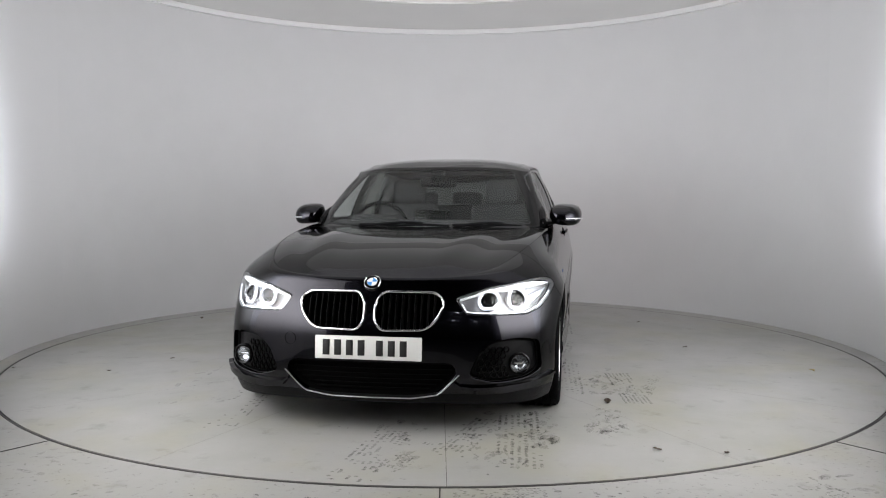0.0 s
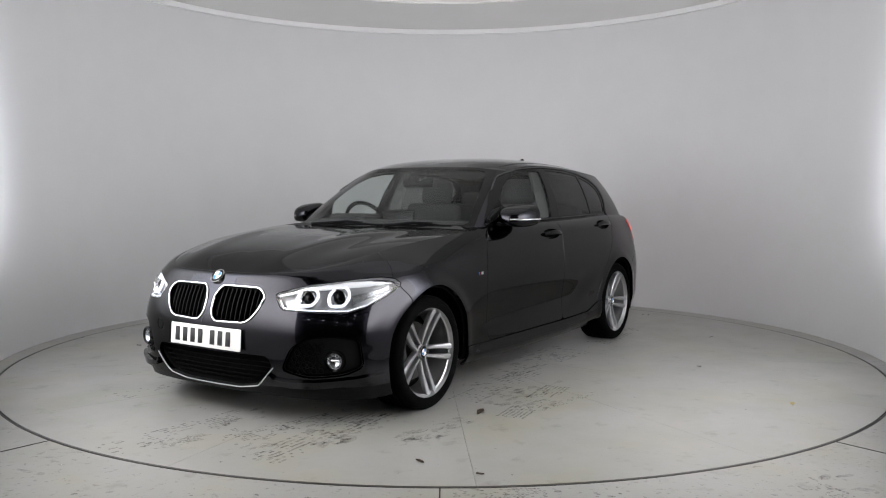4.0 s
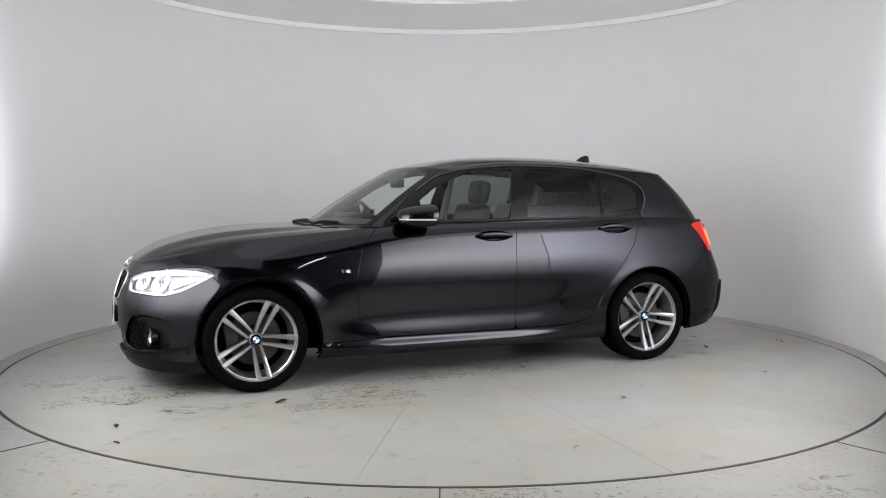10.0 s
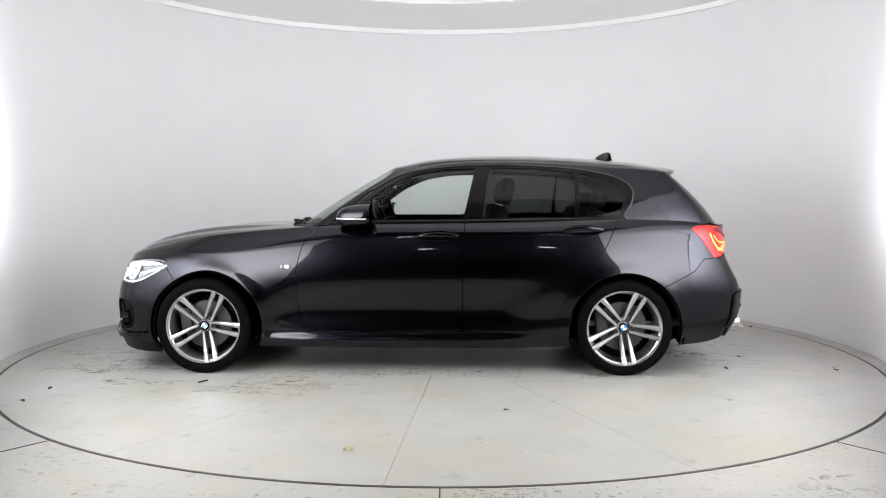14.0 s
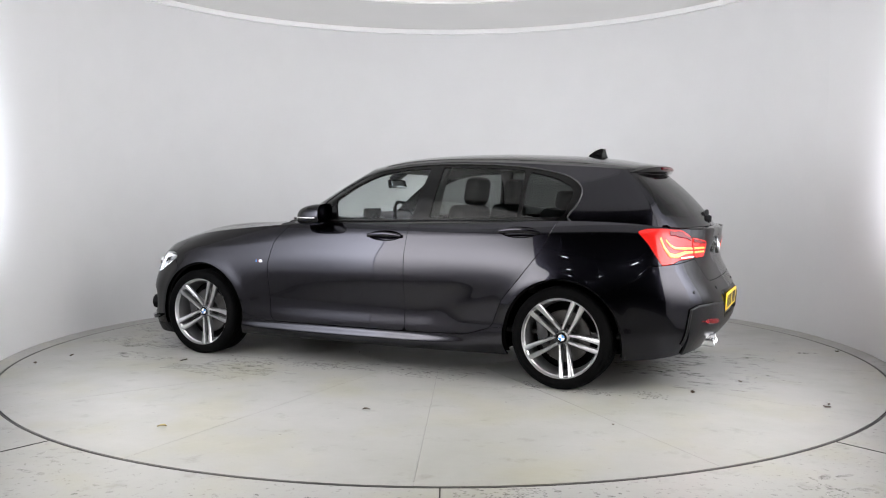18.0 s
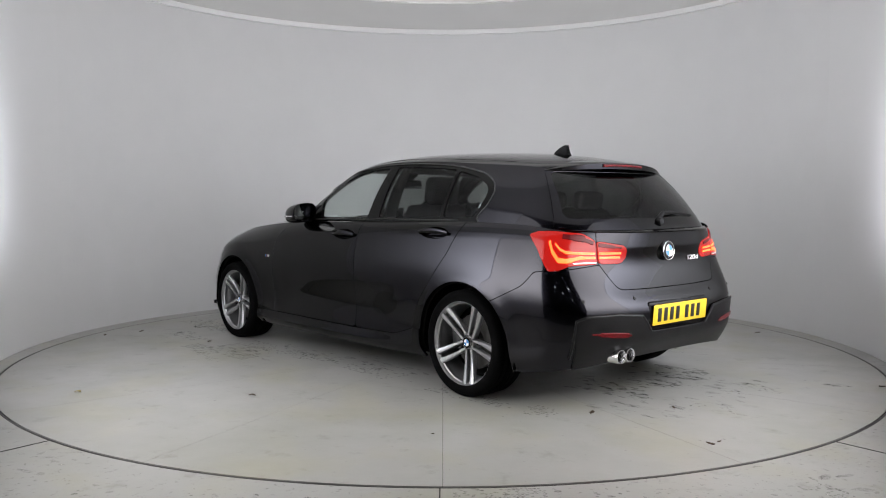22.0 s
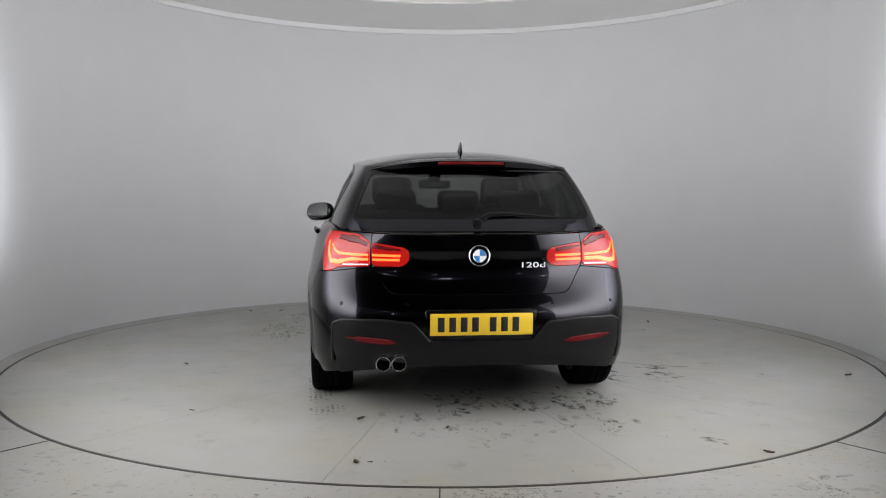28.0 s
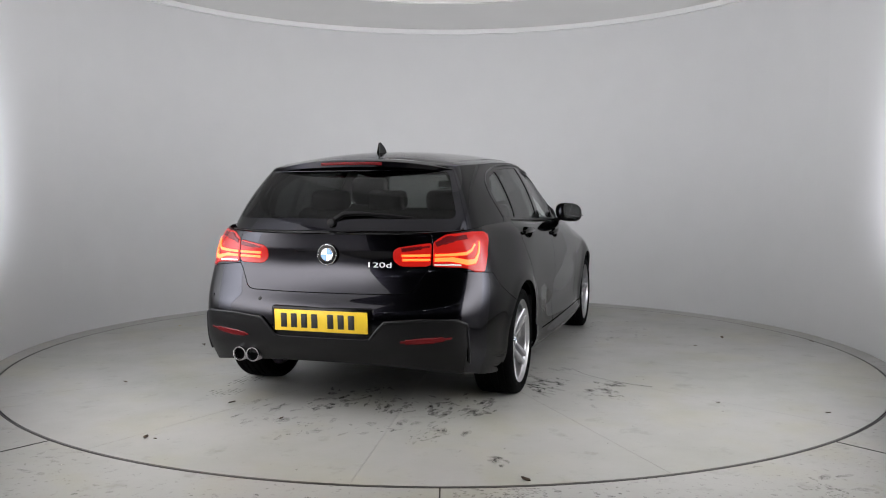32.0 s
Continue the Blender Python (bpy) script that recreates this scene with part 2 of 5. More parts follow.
def tube(points, r, closed=False, seg=8, flat=1.0):
    """A bmesh tube along points."""
    bm = bmesh.new()
    p = [Vector(q) for q in points]
    n = len(p)
    rings = []
    for i in range(n):
        a, b = (p[i - 1], p[(i + 1) % n]) if closed else (p[max(i - 1, 0)], p[min(i + 1, n - 1)])
        t = (b - a).normalized()
        up = Vector((0, 0, 1)) if abs(t.z) < 0.9 else Vector((1, 0, 0))
        s = t.cross(up).normalized()
        u = s.cross(t)
        rr = r[i] if isinstance(r, (list, tuple)) else r
        rings.append([bm.verts.new(p[i] + s * math.cos(2 * math.pi * k / seg) * rr + u * math.sin(2 * math.pi * k / seg) * rr * flat) for k in range(seg)])
    for i in range(n if closed else n - 1):
        a, b = rings[i], rings[(i + 1) % n]
        for k in range(seg):
            bm.faces.new((a[k], a[(k + 1) % seg], b[(k + 1) % seg], b[k]))
    if not closed:
        bm.faces.new(rings[0])
        bm.faces.new(rings[-1])
    bmesh.ops.recalc_face_normals(bm, faces=bm.faces)
    return bm


# ---- the booth ----
def disc_ring(name, r0, r1, z, thickness, material, seg=192, parent=None):
    """A flat ring (or disc, with r0 = 0) with thickness."""
    v, f = [], []
    rs = [r0] * (r0 > 0) + list(np.linspace(r0, r1, 8))[1:]
    for zz in (z, z - thickness):
        for r in rs:
            v += [(r * math.cos(a), r * math.sin(a), zz) for a in (2 * math.pi * i / seg for i in range(seg))]
    m = len(rs)
    for k, up in ((0, True), (m, False)):
        for j in range(m - 1):
            for i in range(seg):
                q = [(k + j) * seg + i, (k + j + 1) * seg + i, (k + j + 1) * seg + (i + 1) % seg, (k + j) * seg + (i + 1) % seg]
                f.append(q if up else q[::-1])
        if r0 == 0:
            q = [k * seg + i for i in range(seg)]
            f.append(q if up else q[::-1])
    for j in ([0, m - 1] if r0 > 0 else [m - 1]):
        for i in range(seg):
            q = [j * seg + i, (m + j) * seg + i, (m + j) * seg + (i + 1) % seg, j * seg + (i + 1) % seg]
            f.append(q if j else q[::-1])
    return obj(name, v, f, material, parent, smooth=False)


def floor_mat(name, seed, dirt):
    """Light grey worn floor coating with cloudy stains, dark scuffs and faint scratches."""
    m = bpy.data.materials.new(name)
    m.use_nodes = True
    nt = m.node_tree
    b = nt.nodes["Principled BSDF"]
    tc = nt.nodes.new("ShaderNodeTexCoord")
    shift = nt.nodes.new("ShaderNodeMapping")
    shift.inputs["Location"].default_value = (seed, seed * 2, 0)
    nt.links.new(tc.outputs["Object"], shift.inputs["Vector"])

    def noise_node(scale, detail, rough=0.5):
        n = nt.nodes.new("ShaderNodeTexNoise")
        n.inputs["Scale"].default_value, n.inputs["Detail"].default_value, n.inputs["Roughness"].default_value = scale, detail, rough
        nt.links.new(shift.outputs[0], n.inputs["Vector"])
        return n.outputs["Fac"]

    def ramp(fac, stops):
        r = nt.nodes.new("ShaderNodeValToRGB")
        while len(r.color_ramp.elements) < len(stops):
            r.color_ramp.elements.new(0.5)
        for e, (p, c) in zip(r.color_ramp.elements, stops):
            e.position, e.color = p, (*c, 1)
        nt.links.new(fac, r.inputs[0])
        return r.outputs[0]

    def mixed(a, c, kind="MULTIPLY", fac=1.0):
        x = nt.nodes.new("ShaderNodeMix")
        x.data_type, x.blend_type = "RGBA", kind
        x.inputs[0].default_value = fac
        nt.links.new(a, x.inputs[6])
        nt.links.new(c, x.inputs[7])
        return x.outputs[2]

    base = ramp(noise_node(0.9, 5, 0.6), [(0.28, (0.275, 0.275, 0.246)), (0.5, (0.312, 0.310, 0.294)), (0.72, (0.338, 0.334, 0.322))])
    stain = ramp(noise_node(5.5, 8, 0.65), [(0.30, (0.72, 0.72, 0.68)), (0.42, (0.97, 0.97, 0.965)), (1.0, (1, 1, 1))])
    scuff = ramp(noise_node(26, 8, 0.7), [(0.0, (0.25, 0.25, 0.24)), (0.30 + dirt, (0.45, 0.45, 0.43)), (0.36 + dirt, (1, 1, 1))])
    patch = ramp(noise_node(1.7, 4, 0.55), [(0.50, (1, 1, 1)), (0.62, (1.0, 0.985, 0.90)), (0.8, (1.0, 0.97, 0.82))])
    col = mixed(mixed(mixed(base, stain), scuff, fac=0.8), patch)
    nt.links.new(col, b.inputs["Base Color"])
    rr = nt.nodes.new("ShaderNodeMapRange")
    rr.inputs[3].default_value, rr.inputs[4].default_value = 0.22, 0.48
    nt.links.new(noise_node(3.0, 6, 0.6), rr.inputs[0])
    nt.links.new(rr.outputs[0], b.inputs["Roughness"])
    bu = nt.nodes.new("ShaderNodeBump")
    bu.inputs["Strength"].default_value, bu.inputs["Distance"].default_value = 0.08, 0.004
    nt.links.new(noise_node(40, 6, 0.6), bu.inputs["Height"])
    nt.links.new(bu.outputs[0], b.inputs["Normal"])
    return m


TABLE_R = 2.958
FLOOR_TABLE = floor_mat("turntable_coating", 3.0, 0.0)
FLOOR_OUT = floor_mat("floor_coating", 11.0, 0.06)
turntable = disc_ring("turntable", 0.0, TABLE_R - 0.002, -0.006, 0.06, CAVITY)


def table_plate(k, count=14, r0=0.62, start=10.0, gap=0.0017):
    """One wedge of the turntable's deck."""
    bm = bmesh.new()
    a0, a1 = radians(start + 360 / count * k), radians(start + 360 / count * (k + 1))
    top = []
    for r, n in ((r0, 4), (TABLE_R, 16)):
        e = gap / 2 / r
        pts_ = [(r * math.cos(a0 + e + (a1 - a0 - 2 * e) * i / n), r * math.sin(a0 + e + (a1 - a0 - 2 * e) * i / n), 0) for i in range(n + 1)]
        top += pts_ if r == TABLE_R else pts_[::-1]
    face = bm.faces.new([bm.verts.new(q) for q in top])
    if face.normal.z < 0:
        face.normal_flip()
    low = bmesh.ops.extrude_face_region(bm, geom=[face])
    bmesh.ops.translate(bm, vec=(0, 0, -.005), verts=[v for v in low["geom"] if isinstance(v, bmesh.types.BMVert)])
    bmesh.ops.recalc_face_normals(bm, faces=bm.faces)
    part("deck_plate", bm, FLOOR_TABLE, turntable, smooth=False)


for k in range(14):
    table_plate(k)
hub_disc = disc_ring("deck_hub", 0.0, 0.617, 0.0, 0.005, FLOOR_TABLE, 64, turntable)
tagged(turntable, "round light grey coated turntable with tyre marks and scuffs", "turntable", kind="structure")
tagged(disc_ring("edge_ring", TABLE_R + 0.006, TABLE_R + 0.015, -0.001, 0.05, STEEL, parent=None), "thin steel ring round the turntable", "ring", kind="structure")
ground = disc_ring("ground", TABLE_R + 0.020, 3.95, -0.001, 0.06, FLOOR_OUT)
# Unseen outer floor, made dark so the doors' lower reflections stay dark.
unseen_floor = disc_ring("unseen_floor", 3.953, 14.0, -0.001, 0.06, HALL)
tagged(unseen_floor, "dark unseen floor added round the booth", "floor", kind="structure")
tagged(ground, "light grey coated concrete floor with scuffs and dirt", "floor", kind="structure")
pit = disc_ring("turntable_pit", 0.0, 3.2, -0.09, 0.02, CAVITY)
tagged(pit, "dark pit under the turntable", "pit", kind="structure")

WALL_R, WALL_Y, WALL_H, OPEN = 3.12, 0.10, 2.930, 47.0    # OPEN: half of the opening's angle


def arc_wall(name, r0, r1, z0, z1, material, half_open, seg=160, bevel=0.0):
    """An upright curved wall, open towards the camera."""
    v, f = [], []
    a0, a1 = radians(-90 + half_open), radians(270 - half_open)
    for i in range(seg + 1):
        a = a0 + (a1 - a0) * i / seg
        for r, z in ((r0, z0), (r0, z1), (r1, z1), (r1, z0)):
            v.append((r * math.cos(a), WALL_Y + r * math.sin(a), z))
    for i in range(seg):
        for k in range(4):
            f.append([4 * i + k, 4 * i + (k + 1) % 4, 4 * i + 4 + (k + 1) % 4, 4 * i + 4 + k][::-1])
    f += [[0, 1, 2, 3], [4 * seg + 3, 4 * seg + 2, 4 * seg + 1, 4 * seg]]
    return obj(name, v, f, material, smooth=True, angle=30)


wall = tagged(arc_wall("wall_round", WALL_R, WALL_R + 0.08, -0.001, WALL_H, WALL, OPEN), "smooth curved white painted wall round the turntable", "wall", kind="structure")
trim = tagged(arc_wall("trim", WALL_R - 0.035, WALL_R + 0.09, WALL_H, WALL_H + 0.05, RIM_PAINT, OPEN), "white curved rim along the wall's top", "trim", kind="structure")
# A faint glow is added to the ceiling as fill light.
CEILING = mat("ceiling_added_glow", (0.5, 0.5, 0.5), 0.8, vary=0.04, scale=1.5, glow=0.17, glow_color=(1.0, 0.985, 0.97))
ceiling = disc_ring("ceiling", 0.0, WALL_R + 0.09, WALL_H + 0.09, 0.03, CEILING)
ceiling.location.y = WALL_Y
tagged(ceiling, "round white ceiling over the turntable with a faint added glow", "ceiling", kind="structure")

# Unseen glowing disc and frame, added under the ceiling to fill the booth.
CEILING_FILL = mat("ceiling_fill_glow", (0.85, 0.85, 0.85), 0.5, glow=0.24, glow_color=(1.0, 0.985, 0.965))
fill_disc = new("ceiling_fill")
fill_disc.location = (0, WALL_Y - 0.10, 0)
disc_ring("diffuser", 0.0, 1.85, WALL_H + 0.055, 0.02, CEILING_FILL, parent=fill_disc)
disc_ring("frame", 1.852, 1.88, WALL_H + 0.058, 0.03, RIM_PAINT, parent=fill_disc)
tagged(fill_disc, "large round glowing disc added out of view as fill light", "light")

# the dark hall behind the camera
for name, size, at in (("wall_south", (22, 0.2, 6), (0, -11, 3)), ("wall_north", (22, 0.2, 6), (0, 6, 3)),
                       ("wall_west", (0.2, 17.2, 6), (-11, -2.5, 3)), ("wall_east", (0.2, 17.2, 6), (11, -2.5, 3)), ("hall_ceiling", (22.4, 17.4, 0.2), (0, -2.5, 6.1))):
    bm = box(bmesh.new(), size, pose(*at))
    tagged(part(name, bm, HALL, None, smooth=False), "dark hall wall" if "wall" in name else "dark hall ceiling", "wall" if "wall" in name else "ceiling", kind="structure")

STRIP = mat("strip_light_diffuser", (0.9, 0.9, 0.9), 0.4, glow=45.0, glow_color=(0.90, 0.94, 1.0))
WING_LIGHT = mat("wing_light_diffuser", (0.85, 0.85, 0.86), 0.5, glow=2.3, glow_color=(1.0, 0.98, 0.98))
# Wall-coloured sheet; the side glow on the wall is painted into its emission.
WALL_GLOW = mat("painted_wall_glow", (0.70, 0.70, 0.705), 0.55, glow=1.0, glow_color=(0.90, 0.92, 1.0))


def fade_glow(m, y_full, y_none, strength, axis, power):
    """A painted glow that fades along an axis, towards floor and top."""
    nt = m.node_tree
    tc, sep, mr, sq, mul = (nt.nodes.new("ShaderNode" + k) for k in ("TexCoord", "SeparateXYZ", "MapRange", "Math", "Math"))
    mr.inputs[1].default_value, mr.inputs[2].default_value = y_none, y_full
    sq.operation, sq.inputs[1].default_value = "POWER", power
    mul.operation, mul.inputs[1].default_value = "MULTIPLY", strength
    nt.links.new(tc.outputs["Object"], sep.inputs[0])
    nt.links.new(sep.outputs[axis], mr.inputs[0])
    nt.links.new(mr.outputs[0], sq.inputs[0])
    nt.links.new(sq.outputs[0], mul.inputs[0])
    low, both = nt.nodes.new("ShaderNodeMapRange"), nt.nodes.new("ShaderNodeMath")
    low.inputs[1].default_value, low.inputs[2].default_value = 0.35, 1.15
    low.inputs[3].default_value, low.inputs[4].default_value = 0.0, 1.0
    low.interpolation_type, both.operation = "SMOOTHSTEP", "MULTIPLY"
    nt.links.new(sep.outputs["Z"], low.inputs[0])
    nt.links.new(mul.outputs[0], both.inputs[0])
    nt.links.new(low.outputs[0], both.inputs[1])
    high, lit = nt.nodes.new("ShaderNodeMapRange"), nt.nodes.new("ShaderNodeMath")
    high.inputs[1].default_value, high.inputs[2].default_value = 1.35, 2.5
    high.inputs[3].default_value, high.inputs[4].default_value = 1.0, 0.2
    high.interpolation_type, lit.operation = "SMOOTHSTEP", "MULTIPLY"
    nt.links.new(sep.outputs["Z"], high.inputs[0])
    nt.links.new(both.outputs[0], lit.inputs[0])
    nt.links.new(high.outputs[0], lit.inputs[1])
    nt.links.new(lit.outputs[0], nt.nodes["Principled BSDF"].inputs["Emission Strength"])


fade_glow(WALL_GLOW, -2.0, 0.45, 10.5, "Y", 3.0)
# The wing lights' fade towards floor and top is painted into their emission.
fade_glow(WING_LIGHT, 0.05, 0.0, 8.0, "Z", 1.0)


def wall_glow_sheet(sgn):
    """A tall curved sheet over the wall's open end that carries the painted glow."""
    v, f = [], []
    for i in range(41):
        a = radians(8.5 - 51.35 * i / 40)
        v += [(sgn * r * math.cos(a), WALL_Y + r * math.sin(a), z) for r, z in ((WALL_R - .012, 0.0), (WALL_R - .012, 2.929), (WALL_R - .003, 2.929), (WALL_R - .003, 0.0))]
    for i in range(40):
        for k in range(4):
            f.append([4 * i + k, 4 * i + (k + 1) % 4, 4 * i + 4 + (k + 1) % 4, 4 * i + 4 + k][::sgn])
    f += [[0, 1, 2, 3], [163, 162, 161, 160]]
    base = new("wall_glow_sheet")
    obj("diffuser", v, f, WALL_GLOW, base, angle=30)
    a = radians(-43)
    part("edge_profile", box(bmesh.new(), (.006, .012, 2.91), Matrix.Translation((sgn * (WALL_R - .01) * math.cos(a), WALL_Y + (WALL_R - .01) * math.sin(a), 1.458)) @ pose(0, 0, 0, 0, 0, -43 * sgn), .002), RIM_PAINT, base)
    tagged(base, "tall curved white sheet over the wall's open end with painted fading glow", "light", "light panels")


def wing_light(sgn):
    """A flat standing light that carries the round wall on towards the camera: frame, back, diffuser and feet."""
    base = new("wing_light")
    a, b = Vector((sgn * 2.281, -2.020, 0)), Vector((sgn * 1.595, -3.60, 0))
    d = b - a
    m = Matrix.Translation((a + b) / 2) @ pose(0, 0, 0, 0, 0, math.degrees(math.atan2(d.y, d.x)) + (180 if sgn == 1 else 0))
    inward = 1 if (m.to_3x3() @ Vector((0, 1, 0))).x * sgn < 0 else -1
    w = d.length
    part("back", box(bmesh.new(), (w, .05, 2.86), m @ pose(0, -.035 * inward, 1.48), .004), HALL, base)
    part("diffuser", box(bmesh.new(), (w - .004, .012, 2.86), m @ pose(.0, 0, 1.46), .003), WING_LIGHT, base, "glowing white diffuser")
    for e in (-1, 1):
        part("frame_post", box(bmesh.new(), (.003, .012, 2.86), m @ pose(e * (w / 2 + .001), -.012 * inward, 1.48), .003), RIM_PAINT, base)
        part("foot", box(bmesh.new(), (.06, .30, .05), m @ pose(e * (w / 2 - .10), -.15 * inward, .025), .006), HALL, base)
    tagged(base, "tall flat white wing light beside the booth's opening", "light", "wing lights")


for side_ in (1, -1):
    wall_glow_sheet(side_)
    wing_light(side_)


def spot_lamp(x, y, z):
    base = new("hall_lamp")
    base.matrix_world = pose(x, y, z)
    part("housing", box(bmesh.new(), (0.34, 0.16, 0.08), pose(0, 0, 0.05), 0.01), HALL, base)
    part("lens", box(bmesh.new(), (0.28, 0.11, 0.02), pose(0, 0, 0), 0.004), STRIP, base, "lit white lens")
    part("rod", tube([(0, 0, 0.08), (0, 0, 6.0 - z)], 0.012), HALL, base)
    tagged(base, "small lit hall lamp hanging from the dark ceiling", "lamp", "hall lamps")


for i in range(4):
    spot_lamp(-4.2 + 2.8 * i, -8.6, 4.4)
    spot_lamp(-3.4 + 2.3 * i, -10.0, 3.7)


# ---- the car's body lines: from the front middle round the left side to the rear middle ----
LINES = []


def body_line(*p):
    LINES.append([tuple(q) for q in p])


body_line((2.055, 0, .150), (2.035, .34, .150), (1.955, .60, .140), (1.80, .765, .130), (1.60, .83, .135), (1.20, .825, .17), (.72, .838, .180),
          (-.32, .840, .180), (-.95, .832, .183), (-1.35, .82, .19), (-1.75, .81, .20), (-2.00, .715, .24), (-2.10, .40, .275), (-2.12, 0, .285))
body_line((2.085, 0, .215), (2.062, .34, .215), (1.985, .60, .210), (1.825, .785, .205), (1.62, .855, .21), (1.20, .855, .22), (.72, .866, .215),
          (-.32, .868, .215), (-.95, .868, .235), (-1.35, .865, .27), (-1.75, .842, .27), (-2.035, .725, .31), (-2.145, .40, .335), (-2.165, 0, .34))
body_line((2.105, 0, .38), (2.080, .34, .38), (2.000, .60, .375), (1.845, .785, .37), (1.62, .868, .37), (1.20, .884, .37), (.72, .874, .375),
          (-.32, .872, .375), (-.95, .878, .38), (-1.35, .888, .39), (-1.75, .856, .40), (-2.06, .735, .425), (-2.175, .40, .43), (-2.198, 0, .43))
body_line((2.102, 0, .49), (2.078, .34, .49), (1.995, .60, .485), (1.845, .78, .48), (1.62, .868, .48), (1.20, .894, .48), (.72, .884, .48),
          (-.32, .882, .48), (-.95, .888, .49), (-1.35, .896, .51), (-1.75, .863, .52), (-2.065, .735, .54), (-2.180, .40, .54), (-2.200, 0, .54))
body_line((2.072, 0, .60), (2.050, .34, .60), (1.962, .60, .595), (1.815, .765, .59), (1.60, .868, .59), (1.20, .894, .60), (.72, .882, .60),
          (-.32, .888, .61), (-.95, .892, .63), (-1.35, .896, .64), (-1.75, .858, .64), (-2.035, .735, .645), (-2.135, .40, .635), (-2.150, 0, .63))
body_line((2.038, 0, .675), (2.015, .34, .675), (1.915, .60, .685), (1.765, .748, .70), (1.56, .852, .71), (1.20, .882, .69), (.72, .875, .715),
          (-.32, .882, .75), (-.95, .884, .765), (-1.35, .877, .77), (-1.75, .832, .76), (-1.985, .732, .76), (-2.085, .40, .755), (-2.100, 0, .75))
body_line((2.015, 0, .722), (1.990, .34, .724), (1.885, .575, .742), (1.72, .702, .772), (1.52, .808, .778), (1.20, .856, .776), (.72, .853, .825),
          (-.32, .856, .892), (-.95, .856, .908), (-1.35, .840, .91), (-1.75, .788, .905), (-1.945, .715, .89), (-2.088, .40, .865), (-2.105, 0, .86))
body_line((1.990, 0, .748), (1.965, .34, .752), (1.855, .535, .775), (1.69, .628, .815), (1.49, .685, .856), (1.18, .740, .898), (.70, .785, .940),
          (-.32, .808, .968), (-.95, .802, .984), (-1.35, .787, .995), (-1.75, .742, .982), (-1.925, .684, .960), (-2.088, .40, .944), (-2.116, 0, .942))
MID = chord(LINES[3])
S_END = MID[-1]


def s_front(y):
    """How far along the side, from the front middle, the body has reached the half width y."""
    t = np.linspace(0, MID[3], 300)
    return float(np.interp(y, half_loop(LINES[3], MID, t)[:, 1], t))


def s_side(x):
    t = np.linspace(MID[2], MID[11], 900)
    return float(np.interp(-x, -half_loop(LINES[3], MID, t)[:, 0], t))


def s_rear(y):
    t = np.linspace(MID[10], MID[-1], 400)
    return float(np.interp(-y, -half_loop(LINES[3], MID, t)[:, 1], t))


def body_surface(cols=260, rows=88):
    """The body from its lower edge up to the belt, left half."""
    at = np.linspace(0, S_END, cols)
    loops = np.array([half_loop(line, MID, at) for line in LINES])            # line, column, xyz
    k = np.array([0, 0.075, 0.24, 0.35, 0.46, 0.575, 0.70, 0.80])
    h = np.linspace(0, k[-1], rows)
    low = cubic(k[:7], loops[:7].reshape(7, -1), np.minimum(h, k[6])).reshape(rows, cols, 3)
    up = np.clip((h - k[6]) / (k[7] - k[6]), 0, 1)[:, None, None]
    bulge = np.zeros((1, cols, 3))
    bulge[0, :, 1], bulge[0, :, 2] = 0.012 * np.sin(np.pi * at / S_END), 0.010
    grid = low * (1 - up) + loops[7] * up + bulge * 4 * up * (1 - up) * 0.5    # a crease runs along the shoulder
    x, z = grid[:, :, 0], grid[:, :, 2]
    along = np.clip((1.10 - x) / 0.45, 0, 1) * np.clip((x + 0.98 - 1.1 * (0.60 - z)) / 0.34, 0, 1)
    along = along * along * (3 - 2 * along)
    hollow = np.cos(np.pi / 2 * np.clip((z - 0.465) / 0.175, -1, 1))**2
    grid[:, :, 1] -= 0.0135 * along * hollow                                                    # the hollow low in the doors
    step = np.clip((0.275 - z) / 0.055, 0, 1)
    grid[:, :, 1] += 0.020 * step * step * (3 - 2 * step) * np.clip((1.15 - x) / 0.3, 0, 1) * np.clip((x + 0.85) / 0.5, 0, 1)   # the sill
    for ax, az, ar, swell in ((1.325, 0.305, 0.365, 0.009), (-1.350, 0.300, 0.362, 0.007)):
        far = np.maximum(np.hypot(grid[:, :, 0] - ax, grid[:, :, 2] - az) - ar, 0)
        grid[:, :, 1] += swell * np.exp(-(far / 0.045)**2)                                        # the wheel arches' lips
    grid[:, (0, -1), 1] = 0
    v = grid.reshape(-1, 3)
    f = [[r * cols + c, r * cols + c + 1, (r + 1) * cols + c + 1, (r + 1) * cols + c] for r in range(rows - 1) for c in range(cols - 1)]
    return Sheet(v, f, np.tile(at, rows), v[:, 2])


GLASS_LOW = [(.835, 0, .935), (.80, .35, .940), (.715, .60, .950), (.585, .725, .950), (.20, .770, .955), (-.32, .788, .965), (-.90, .780, .975),
             (-1.35, .768, .988), (-1.70, .730, .978), (-1.89, .675, .965), (-2.040, .39, .960), (-2.078, 0, .960)]
GLASS_TOP = [(.175, 0, 1.342), (.160, .28, 1.340), (.118, .46, 1.331), (.045, .570, 1.316), (-.12, .602, 1.336), (-.45, .618, 1.360), (-.95, .614, 1.350),
             (-1.30, .596, 1.328), (-1.58, .568, 1.310), (-1.665, .530, 1.300), (-1.735, .29, 1.296), (-1.765, 0, 1.294)]
GK = chord(GLASS_LOW)


